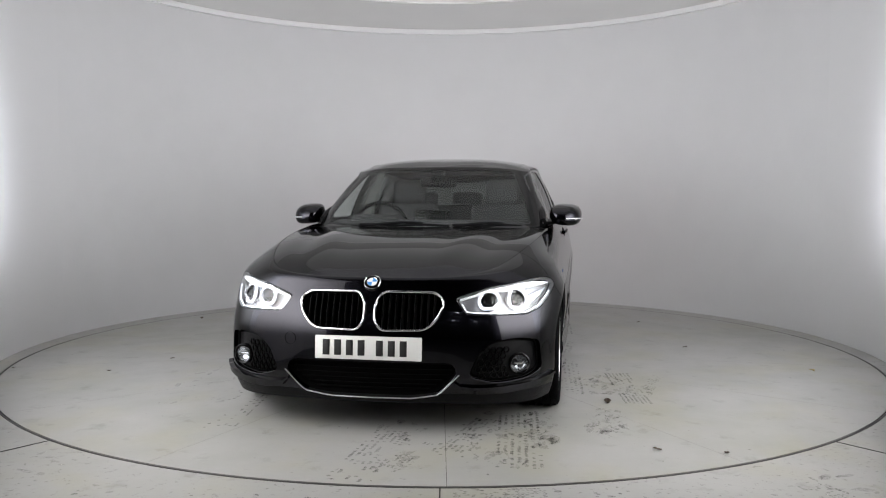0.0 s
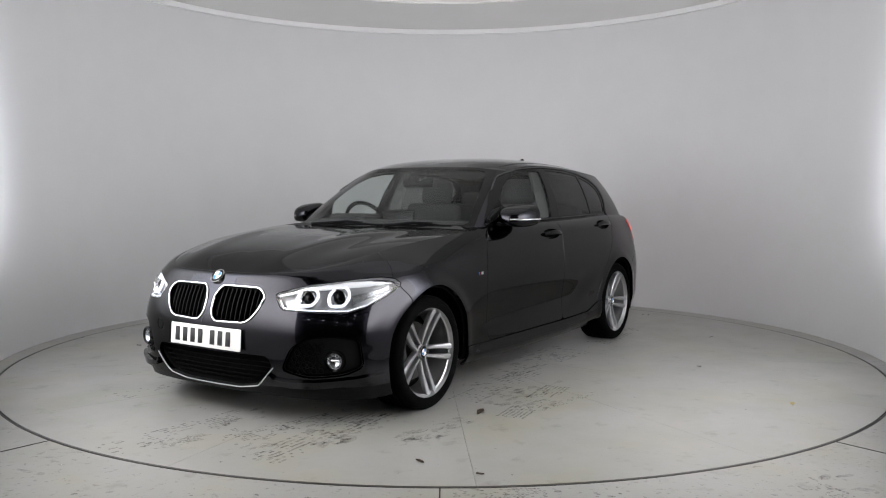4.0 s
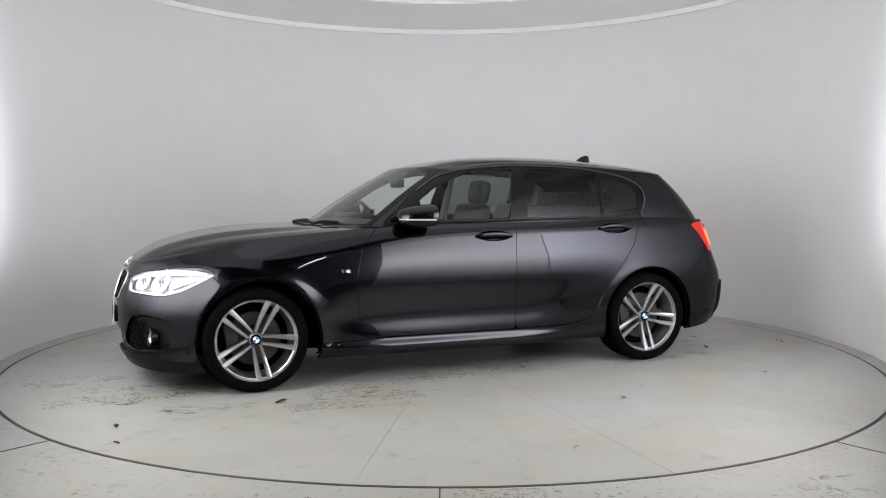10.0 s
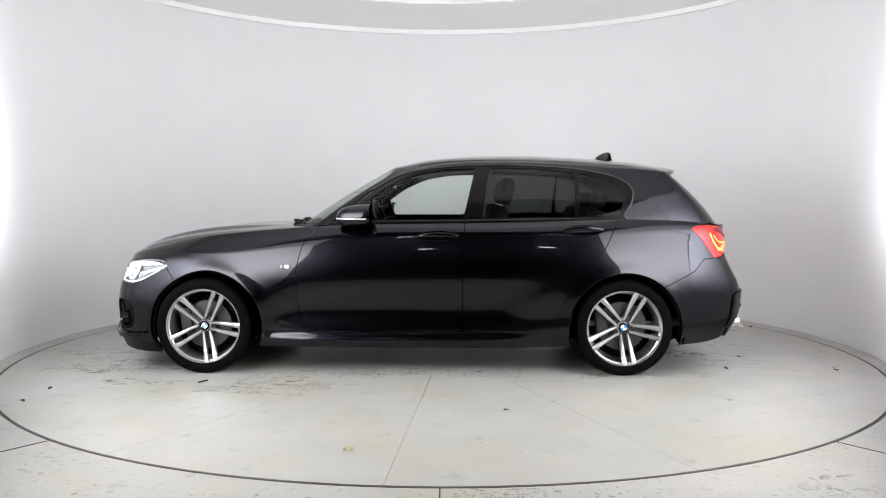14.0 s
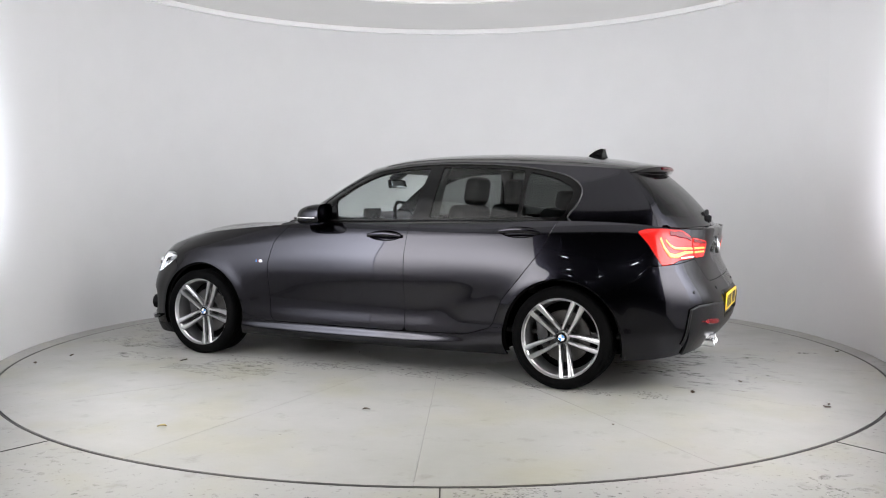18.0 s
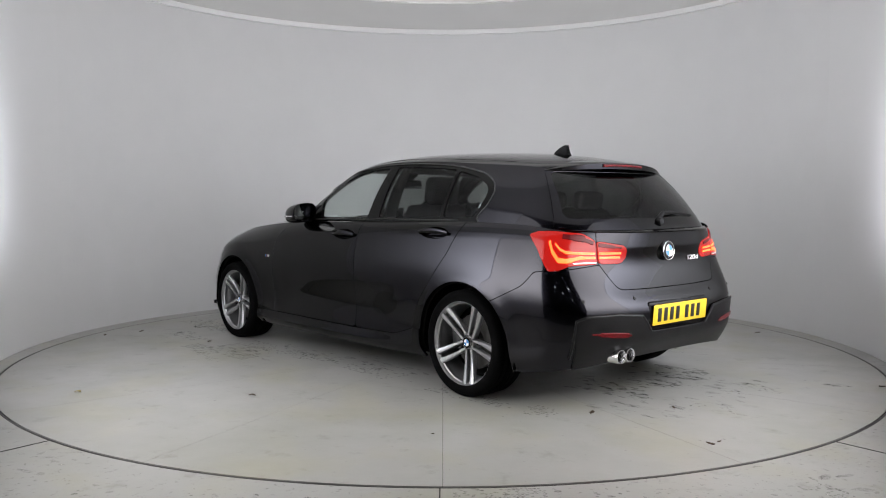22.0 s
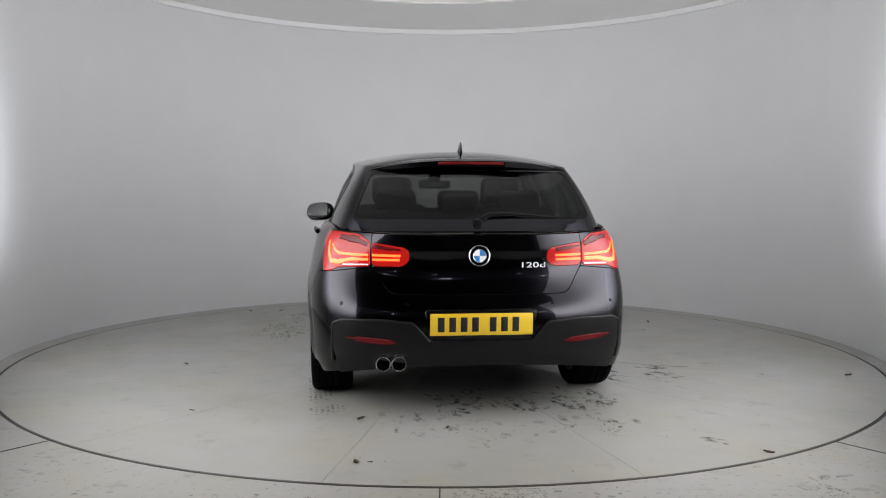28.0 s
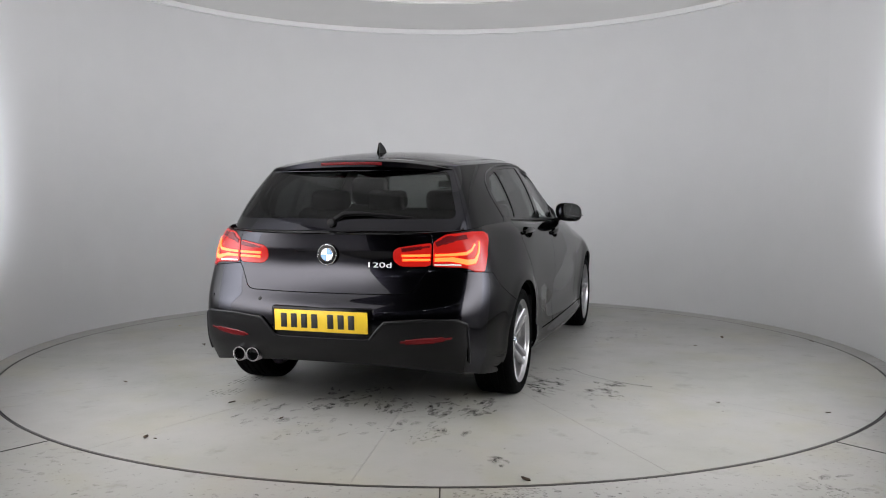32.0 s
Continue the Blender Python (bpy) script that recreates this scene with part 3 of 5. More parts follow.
def greenhouse_surface(cols=240, rows=26):
    at = np.linspace(0, GK[-1], cols)
    low, top = half_loop(GLASS_LOW, GK, at), half_loop(GLASS_TOP, GK, at)
    low[(0, -1), 1] = top[(0, -1), 1] = 0
    v = []
    out = (low + top) / 2 - np.array((-0.55, 0, 0))
    out[:, 2] = 0
    out /= np.linalg.norm(out, axis=1)[:, None]
    for w in np.linspace(0, 1, rows):
        v.append(low * (1 - w) + top * w + out * (0.09 - 0.05 * np.exp(-(at[:, None] / 0.6)**2)) * w * (1 - w) + np.array((0, 0, 0.02 * w * (1 - w))))
    v = np.array(v).reshape(-1, 3)
    v[::cols, 1] = 0
    v[cols - 1::cols, 1] = 0
    f = [[r * cols + c, r * cols + c + 1, (r + 1) * cols + c + 1, (r + 1) * cols + c] for r in range(rows - 1) for c in range(cols - 1)]
    return Sheet(v, f, np.tile(at, rows), np.repeat(np.linspace(0, 1, rows), cols))


def coons(front, rear, middle, rail, rows, cols, bend=2.3):
    """A crowned sheet between four edges: front and rear go from the middle to the rail."""
    s = np.linspace(0, 1, rows)[:, None, None]
    q = np.linspace(0, 1, cols)[None, :, None]
    b = np.concatenate((q, q, q**bend), axis=2)
    f, r, m, e = front[None], rear[None], middle[:, None], rail[:, None]
    p = (1 - s) * f + s * r + (1 - b) * m + b * e - ((1 - s) * (1 - b) * m[:1] + (1 - s) * b * e[:1] + s * (1 - b) * m[-1:] + s * b * e[-1:])
    v = p.reshape(-1, 3)
    v[::cols, 1] = 0
    fa = [[i * cols + c, i * cols + c + 1, (i + 1) * cols + c + 1, (i + 1) * cols + c] for i in range(rows - 1) for c in range(cols - 1)]
    return Sheet(v, fa, v[:, 0], v[:, 1])


def curve(points, n):
    k = chord(points)
    return cubic(k, points, np.linspace(0, k[-1], n))


def hood_surface(rows=70, cols=40):
    top = LINES[7]
    front = half_loop(top, MID, np.linspace(0, MID[2], cols))
    rail = half_loop(top, MID, np.linspace(MID[2], MID[6], rows))
    rear = curve([(.885, 0, .952), (.865, .35, .952), (.80, .62, .946), tuple(rail[-1])], cols)
    middle = curve([tuple(front[0]), (1.88, 0, .812), (1.70, 0, .872), (1.45, 0, .915), (1.20, 0, .938), (.885, 0, .952)], rows)
    sh = coons(front, rear, middle, rail, rows, cols, 2.6)
    # two soft ridges that open towards the windscreen
    x, y = sh.v[:, 0], sh.v[:, 1]
    w = np.clip((1.98 - x) / 1.0, 0, 1)
    ridge = 0.30 + 0.16 * w
    fade = np.sin(np.pi * np.clip((1.97 - x) / 1.09, 0, 1))**0.7
    sh.v[:, 2] += 0.010 * np.exp(-((y - ridge) / 0.085)**2) * fade - 0.006 * fade * np.exp(-((y - ridge - 0.14) / 0.07)**2)
    return sh


def roof_surface(rows=70, cols=36):
    front = half_loop(GLASS_TOP, GK, np.linspace(0, GK[3], cols))
    rear = half_loop(GLASS_TOP, GK, np.linspace(GK[-1], GK[9], cols))
    rail = half_loop(GLASS_TOP, GK, np.linspace(GK[3], GK[9], rows))
    middle = curve([tuple(front[0]), (-.065, 0, 1.393), (-.438, 0, 1.425), (-.75, 0, 1.430), (-1.064, 0, 1.419), (-1.485, 0, 1.385), tuple(rear[0] + np.array((0, 0, .042)))], rows)
    rear[:, 2] += 0.042 * (1 - np.linspace(0, 1, cols)**2)
    return coons(front, rear, middle, rail, rows, cols, 2.2)


# ---- the car ----
car = tagged(new("car"), "glossy black five-door hatchback car with lit lamps and silver alloy wheels", "car")
BODY = body_surface()
COLS, ROWS = 260, 88
GRID = BODY.v.reshape(ROWS, COLS, 3)
GRID_S = np.linspace(0, S_END, COLS)


def at_height(z):
    return np.array([[np.interp(z, GRID[:, c, 2], GRID[:, c, k]) for k in range(3)] for c in range(COLS)])


def side(x, z):
    """Outline coordinates of the place on the left side at x and height z."""
    p, ok = at_height(z), (GRID_S > MID[1]) & (GRID_S < MID[12])
    return float(np.interp(-x, -p[ok, 0], GRID_S[ok])), z


def front(y, z):
    p, ok = at_height(z), GRID_S < MID[5]
    s = float(np.interp(abs(y), p[ok, 1], GRID_S[ok]))
    return (s if y >= 0 else -s), z


def rear(y, z):
    p, ok = at_height(z), GRID_S > MID[9]
    s = float(np.interp(-abs(y), -p[ok, 1], GRID_S[ok]))
    return (s if y >= 0 else 2 * S_END - s), z


def on_body(s, z, off=0.0):
    """The place on the body at outline coordinates, raised by off, and the way out of the surface."""
    flip = 1
    if s < 0:
        s, flip = -s, -1
    if s > S_END:
        s, flip = 2 * S_END - s, -1

    def p(s, z):
        c = min(max(s / S_END * (COLS - 1), 0), COLS - 1.001)
        i, w = int(c), c - int(c)
        a = [np.interp(z, GRID[:, i, 2], GRID[:, i, k]) * (1 - w) + np.interp(z, GRID[:, i + 1, 2], GRID[:, i + 1, k]) * w for k in range(3)]
        return Vector(a)
    q = p(s, z)
    n = (p(min(s + 0.01, S_END), z) - p(max(s - 0.01, 0), z)).cross(p(s, z + 0.008) - p(s, z - 0.008)).normalized()
    if n.dot(Vector((q.x * 0.2, q.y, 0)) + Vector((q.x, 0, 0)) * 0.6) < 0:
        n = -n
    q, n = q + n * off, n
    return Vector((q.x, q.y * flip, q.z)), Vector((n.x, n.y * flip, n.z))


def ring_s(sx, z, r, n=48, tall=1.0):
    return [(sx + r * math.cos(2 * math.pi * i / n), z + r * tall * math.sin(2 * math.pi * i / n)) for i in range(n)]


def bowl(name, sheet, depth, material, parent, label=""):
    """The hollow behind an opening: side walls and a floor."""
    n, e = sheet.normals(), sheet.rim()
    v = [tuple(p) for p in sheet.v - n * depth]
    f = [list(x) for x in sheet.faces]
    ring = {}
    for i in {i for x in e for i in x}:
        ring[i] = len(v)
        v.append(tuple(sheet.v[i] - n[i] * 0.003))
    f += [[ring[a], ring[b], b, a] for a, b in e]
    return obj(name, v, f, material, parent, label, angle=40)


def ribbon(name, points, width, off, material, parent, label="", thick=0.004, n=6):
    """A raised strip that follows the body through outline points."""
    pts = []
    for (a, b) in zip(points, points[1:]):
        pts += [(a[0] + (b[0] - a[0]) * i / n, a[1] + (b[1] - a[1]) * i / n) for i in range(n)]
    pts.append(points[-1])
    v, f = [], []
    for i, (s, z) in enumerate(pts):
        a, b = pts[max(i - 1, 0)], pts[min(i + 1, len(pts) - 1)]
        d = Vector((b[0] - a[0], b[1] - a[1])).normalized()
        w = width[i * len(width) // len(pts)] if isinstance(width, (list, tuple)) else width
        for k, h in ((-0.5, off), (-0.38, off + thick), (0.38, off + thick), (0.5, off)):
            v.append(tuple(on_body(s - d.y * w * k, z + d.x * w * k, h)[0]))
    for i in range(len(pts) - 1):
        for k in range(3):
            f.append([4 * i + k, 4 * i + k + 1, 4 * i + k + 5, 4 * i + k + 4])
    f += [[0, 1, 2, 3], [len(v) - 4, len(v) - 3, len(v) - 2, len(v) - 1]]
    bm = bmesh.new()
    vs = [bm.verts.new(p) for p in v]
    for q in f:
        bm.faces.new([vs[i] for i in q])
    bmesh.ops.recalc_face_normals(bm, faces=bm.faces)
    return part(name, bm, material, parent, label)


def frame_tube(name, outline, r, off, material, parent, label="", flat=1.0, closed=True):
    return part(name, tube([on_body(s, z, off)[0] for s, z in outline], r, closed, 8, flat), material, parent, label)


def flip_y(o):
    return [(-s, z) for s, z in o][::-1]


BIG = 3.0
ARCH_F = ring_s(side(1.325, .45)[0], .305, .365)
ARCH_R = ring_s(side(-1.350, .45)[0], .300, .362)
DOOR_F = rounded([side(.56, 1.3), side(.578, .982), side(.703, .829), side(.745, .668), side(.722, .309), side(.690, .282), side(-.318, .282), side(-.317, .774),
                  side(-.330, .918), side(-.345, 1.3)], .03)
DOOR_R = rounded([side(-.345, 1.3), side(-.330, .918), side(-.317, .774), side(-.318, .282), side(-.74, .292), side(-.914, .345), side(-.985, .519), side(-1.092, .646),
                  side(-1.218, .809), side(-1.305, .99), side(-1.33, 1.3)], .03)
SILL = [side(1.2, 0.0), side(1.2, .282), side(.690, .278), side(-.318, .278), side(-.74, .288), side(-.93, .345), side(-1.2, .36), side(-1.2, 0.0)]
HEAD = rounded([front(.402, .656), front(.48, .680), front(.564, .704), side(1.77, .727), side(1.66, .734), side(1.595, .724), side(1.565, .693), side(1.663, .642), side(1.767, .592), front(.736, .566),
                front(.583, .572), front(.46, .579), front(.432, .613)], .018)
LAMP_R = rounded([rear(.552, .783), rear(.552, .906), rear(.574, .924), rear(.607, .946), side(-1.90, .958), side(-1.817, .957), side(-1.768, .940), side(-1.836, .869), side(-1.885, .795), side(-1.917, .750), rear(.745, .760), rear(.710, .776)], .012)
LAMP_IN = rounded([rear(.545, .783), rear(.545, .905), rear(.378, .878), rear(.356, .859), rear(.354, .811), rear(.390, .780)], .018)
KIDNEY = rounded([front(.026, .545), front(.026, .632), front(.060, .682), front(.310, .680), front(.358, .640), front(.330, .565), front(.275, .508), front(.060, .503)], .05)
INTAKE = rounded([front(-.40, .352), front(.40, .352), front(.425, .30), front(.330, .200), front(.200, .180), front(-.200, .180), front(-.330, .200), front(-.425, .30)], .04)
FOG = rounded([front(.470, .285), front(.520, .400), front(.590, .452), front(.700, .462), front(.795, .440), front(.808, .300), front(.740, .262), front(.600, .250)], .035)
BUMPER_F = [(-BIG, -1), (-BIG, 1.2), (side(1.55, .80)[0], 1.2), side(1.610, .720), side(1.535, .625), side(1.48, .50), (side(1.48, .5)[0], -1)]
TAILGATE = rounded([rear(-.548, 1.2), rear(-.548, .785), rear(-.531, .764), rear(-.464, .656), rear(-.430, .645), rear(-.20, .640), rear(.20, .640), rear(.430, .645), rear(.464, .656),
                    rear(.531, .764), rear(.548, .785), rear(.548, 1.2)], .02)
BUMPER_R = [(BIG * 4, -1), (side(-1.5, .4)[0], -1), side(-1.50, .55), side(-1.597, .576), side(-1.781, .668), side(-1.845, .745), rear(.735, .757), rear(.552, .778), (BIG * 4, .778)]
DIFFUSER = rounded([rear(.735, .500), rear(.690, .520), rear(.513, .520), rear(.345, .505), rear(.262, .415), rear(-.262, .415), rear(-.345, .505), rear(-.513, .520), rear(-.690, .520),
                    rear(-.735, .500), rear(-.735, .385), rear(-.700, .20), rear(.700, .20), rear(.735, .385)], .03)
HANDLE_F = ring_s(side(-.168, .885)[0], .887, .125, 40, .27)
HANDLE_R = ring_s(side(-1.082, .92)[0], .925, .122, 40, .28)

FULL_FRONT = BODY.keep(MID[6] - BODY.s)
mirror_front = Sheet(FULL_FRONT.v * np.array((1, -1, 1)), [f[::-1] for f in FULL_FRONT.faces], -FULL_FRONT.s, FULL_FRONT.h)
BODY_REAR = BODY.keep(BODY.s - MID[8])
mirror_rear = Sheet(BODY_REAR.v * np.array((1, -1, 1)), [f[::-1] for f in BODY_REAR.faces], 2 * S_END - BODY_REAR.s, BODY_REAR.h)


def welded(a, b):
    """Two mirrored halves joined along the middle."""
    s = a.plus(b)
    key, at, v, ss, hh = {}, [], [], [], []
    for p, x, y in zip(s.v, s.s, s.h):
        k = tuple(np.round(p, 5))
        if k not in key or abs(p[1]) > 1e-4:
            key[k] = len(v)
            v.append(p), ss.append(x), hh.append(y)
        at.append(key[k])
    return Sheet(np.array(v), [[at[i] for i in f] for f in s.faces], np.array(ss), np.array(hh))


NOSE, TAIL = welded(FULL_FRONT, mirror_front), welded(BODY_REAR, mirror_rear)
GAP = 0.0022

# front bumper
bumper_outline_r = flip_y(BUMPER_F)
sheet = NOSE.keep(np.minimum(inside(BUMPER_F, np.abs(NOSE.s), NOSE.h) - GAP, NOSE.h - 0.0))
for hole in (HEAD, KIDNEY, FOG, ARCH_F):
    sheet = sheet.without(hole, GAP / 2).without(flip_y(hole), GAP / 2)
sheet = sheet.without(INTAKE)
front_bumper = panel("front_bumper", sheet.keep(sheet.h - 0.202), PAINT, car, "gloss black front bumper", 0.02)
panel("bumper_chin", sheet.keep(0.200 - sheet.h), BLACK, front_bumper, "matt black lower edge", 0.015)

# kidney grilles
for sgn in (1, -1):
    o = KIDNEY if sgn == 1 else flip_y(KIDNEY)
    hole = NOSE.where(o)
    grille = bowl("grille", hole, 0.055, CAVITY, car, "black kidney grille with a chrome frame")
    frame_tube("grille_frame", o, 0.0055, 0.002, CHROME, grille, "chrome grille frame", 1.0)
    for i in range(9):
        y = sgn * (0.062 + 0.031 * i)
        zt, zb = 0.674, 0.512 + max(0, (abs(y) - 0.27) * 0.6)
        s, _ = front(y, .6)
        bm = bmesh.new()
        ring = []
        for k in range(8):
            z = zb + (zt - zb) * k / 7
            p, n = on_body(s, z, 0)
            ring.append([bm.verts.new(p - n * d + Vector((0, w, 0))) for d, w in ((0.010, 0.0015), (0.018, 0.005), (0.050, 0.005), (0.050, -0.005), (0.018, -0.005), (0.010, -0.0015))])
        for a, b in zip(ring, ring[1:]):
            for k in range(6):
                bm.faces.new((a[k], a[(k + 1) % 6], b[(k + 1) % 6], b[k]))
        bmesh.ops.recalc_face_normals(bm, faces=bm.faces)
        part("slat", bm, SLAT, grille)
# the lower intake
intake = bowl("lower_intake", NOSE.where(INTAKE), 0.07, CAVITY, car, "black lower air intake with ribs")
for i in range(6):
    z = 0.205 + 0.026 * i
    w = np.interp(z, (.18, .30, .352), (.26, .41, .39))
    part("rib", tube([on_body(front(y, z)[0], z, -0.035)[0] for y in np.linspace(-w, w, 17)], 0.004, seg=6), CAVITY, intake)
lip_pts = [front(y, np.interp(abs(y), (0, .2, .33, .44), (.174, .175, .196, .305))) for y in np.linspace(-.43, .43, 41)]
frame_tube("lip", lip_pts, 0.003, 0.002, LAMP_HOUSING, front_bumper, "thin satin silver lip line", 1.0, False)
# fog lamp openings
for sgn in (1, -1):
    o = FOG if sgn == 1 else flip_y(FOG)
    pod = bowl("fog_lamp_pod", NOSE.where(o), 0.035, BLACK, car, "black honeycomb side intake with a round fog lamp")
    c, n = on_body(sgn * front(.712, .335)[0], .335, -0.016)
    aim = Vector((1, sgn * 0.25, 0)).to_track_quat("Y", "Z").to_matrix().to_4x4()
    m = Matrix.Translation(c) @ aim
    part("fog_lamp_ring", turned([(.050, -.02), (.052, .012), (.047, .017), (.041, .012), (.040, -.02)], 40, m), GLOSS_BLACK, pod)
    part("fog_lamp_bowl", turned([(.0, -.018), (.02, -.016), (.034, -.006), (.041, .006)], 32, m), REFLECTOR, pod, "silver fog lamp reflector")
    part("fog_lamp_lens", turned([(.0, .010), (.02, .0095), (.041, .006)], 32, m), GLASS_LAMP, pod, "clear round lens")
    part("fog_lamp_bar", box(bmesh.new(), (.05, .006, .010), m @ pose(0, -.002, 0), .002), CHROME, pod)
    blade = [(sgn * a, b) for a, b in (front(.405, .262), front(.440, .235), front(.52, .222), front(.62, .222), front(.72, .230), side(1.80, .245), side(1.72, .262))]
    ribbon("bumper_blade", blade, [.012, .030, .040, .042, .040, .032, .016], -0.004, PAINT, front_bumper, "gloss black lower blade", 0.026)
    for j in range(5):
        for i in range(6):
            y, z = 0.505 + 0.030 * i + 0.015 * (j % 2), 0.285 + 0.030 * j
            if inside(FOG, [front(y, z)[0]], [z])[0] > 0.016 and math.hypot(y - .712, z - .335) > .062:
                p, nn = on_body(sgn * front(y, z)[0], z, -0.026)
                cell = turned([(.0125, .0), (.0135, .008), (.0165, .008), (.017, 0)], 6, Matrix.Translation(p) @ nn.to_track_quat("Y", "Z").to_matrix().to_4x4())
                part("honeycomb_cell", cell, GLOSS_BLACK, pod, smooth=False)

# headlights
for sgn in (1, -1):
    o = HEAD if sgn == 1 else flip_y(HEAD)
    zone = NOSE.where(o, GAP)
    head = bowl("headlight", zone, 0.05, LAMP_HOUSING, car, "lit headlight with white daytime rings")
    panel("lens", zone, GLASS_LAMP, head, "clear curved lens", 0.004)
    for y, z, r, rz in ((.565, .645, .047, .044), (.693, .647, .050, .050)):
        s = front(y, z)[0] * sgn
        hoop = [(s + r * 1.1 * math.cos(a), z + rz * max(math.sin(a), -.88)) for a in (radians(112 + 316 * i / 40) for i in range(41))]
        frame_tube("daytime_ring", hoop, 0.0078, -0.014, WHITE_GLOW, head, "glowing white ring", 1.0, False)
        c, n = on_body(s, z, -0.034)
        m = Matrix.Translation(c) @ Vector((1, sgn * .2, 0)).to_track_quat("Y", "Z").to_matrix().to_4x4()
        part("bezel", turned([(r * .98, .022), (r * .80, .010), (.040, -.008), (.036, -.020)], 36, m), CHROME, head, "bright chrome bezel")
        part("projector", turned([(.0, .016), (.018, .013), (.030, .002), (.034, -.004), (.038, -.004), (.038, -.02)], 32, m), GLOSS_BLACK, head, "dark projector lens")
    brow = [(sgn * a, b) for a, b in (front(.428, .650), front(.564, .688), side(1.80, .706), side(1.70, .708), side(1.62, .704))]
    ribbon("brow_light", brow, [.012, .020, .026, .030, .030, .020, .008], -0.016, BROW_GLOW, head, "glowing silver brow", 0.006)
    wing = [(sgn * a, b) for a, b in (front(.742, .628), side(1.80, .638), side(1.74, .655), side(1.68, .672), side(1.64, .684))]
    ribbon("reflector_wing", wing, [.052, .044, .034, .022, .012], -.030, REFLECTOR, head, "bright stepped reflector", .006)
    guide = [(sgn * a, b) for a, b in (front(.438, .628), front(.462, .593), front(.520, .586), front(.583, .583), front(.66, .580), front(.736, .578), side(1.77, .602), side(1.69, .640), side(1.64, .664))]
    frame_tube("light_guide", guide, 0.0034, -0.010, WHITE_GLOW, head, "glowing white lower edge", 1.0, False)
c, n = on_body(front(-.400, .450)[0], .450, 0.0006)
m = Matrix.Translation(c) @ n.to_track_quat("Y", "Z").to_matrix().to_4x4()
part("tow_cover", tube([m @ Vector((.030 * math.cos(a), 0, .030 * math.sin(a))) for a in (2 * math.pi * i / 32 for i in range(32))], .0011, True, 6), GLOSS_BLACK, front_bumper, "round tow cover seam")

# front plate, as plain bars, and the roundels


def plate(centre, aim, material, label):
    p = part("number_plate", box(bmesh.new(), (.52, .006, .111), Matrix(), .004), material, car, label)
    p.matrix_local = Matrix.Translation(centre) @ aim
    for i in range(7):
        x = -.205 + .0575 * i + (.032 if i > 3 else 0)
        part("character_bar", box(bmesh.new(), (.034, .003, .074), pose(x, -.0035, 0), .001), INK, p)
    return p


plate((2.110, 0, .420), pose(0, 0, 0, -4, 0, 90), WHITE_PLATE, "white number plate with black bars")
# a curved backing for the plate
part("plate_holder", box(bmesh.new(), (.035, .50, .10), pose(2.088, 0, .42), .008), BLACK, car)


def roundel(centre, normal, r, parent):
    m = Matrix.Translation(centre) @ Vector(normal).to_track_quat("Y", "Z").to_matrix().to_4x4()
    ring = part("badge", turned([(0, -.016), (r, -.016), (r, .003), (r * .96, .005), (r * .92, .003)], 40, m), CHROME, parent, "round badge with blue and white quarters")
    part("badge_band", turned([(r * .93, .0025), (r * .62, .0045), (0, .0045)], 40, m), GLOSS_BLACK, ring)
    part("badge_rim", turned([(r * .64, .0045), (r * .62, .0062), (r * .57, .0045)], 40, m), CHROME, ring)
    for k in range(4):
        bm = bmesh.new()
        arc = [bm.verts.new(m @ Vector((r * .58 * math.cos(a), .0056, r * .58 * math.sin(a)))) for a in (math.pi / 2 * (k + i / 8) for i in range(9))]
        bm.faces.new([bm.verts.new(m @ Vector((0, .0056, 0)))] + arc)
        part("badge_quarter", bm, (BADGE_WHITE, BADGE_BLUE)[k % 2], ring, smooth=False)
    return ring


p, n = on_body(0, .722, 0.004)
roundel(p, (math.cos(radians(42)), 0, math.sin(radians(42))), .041, car)

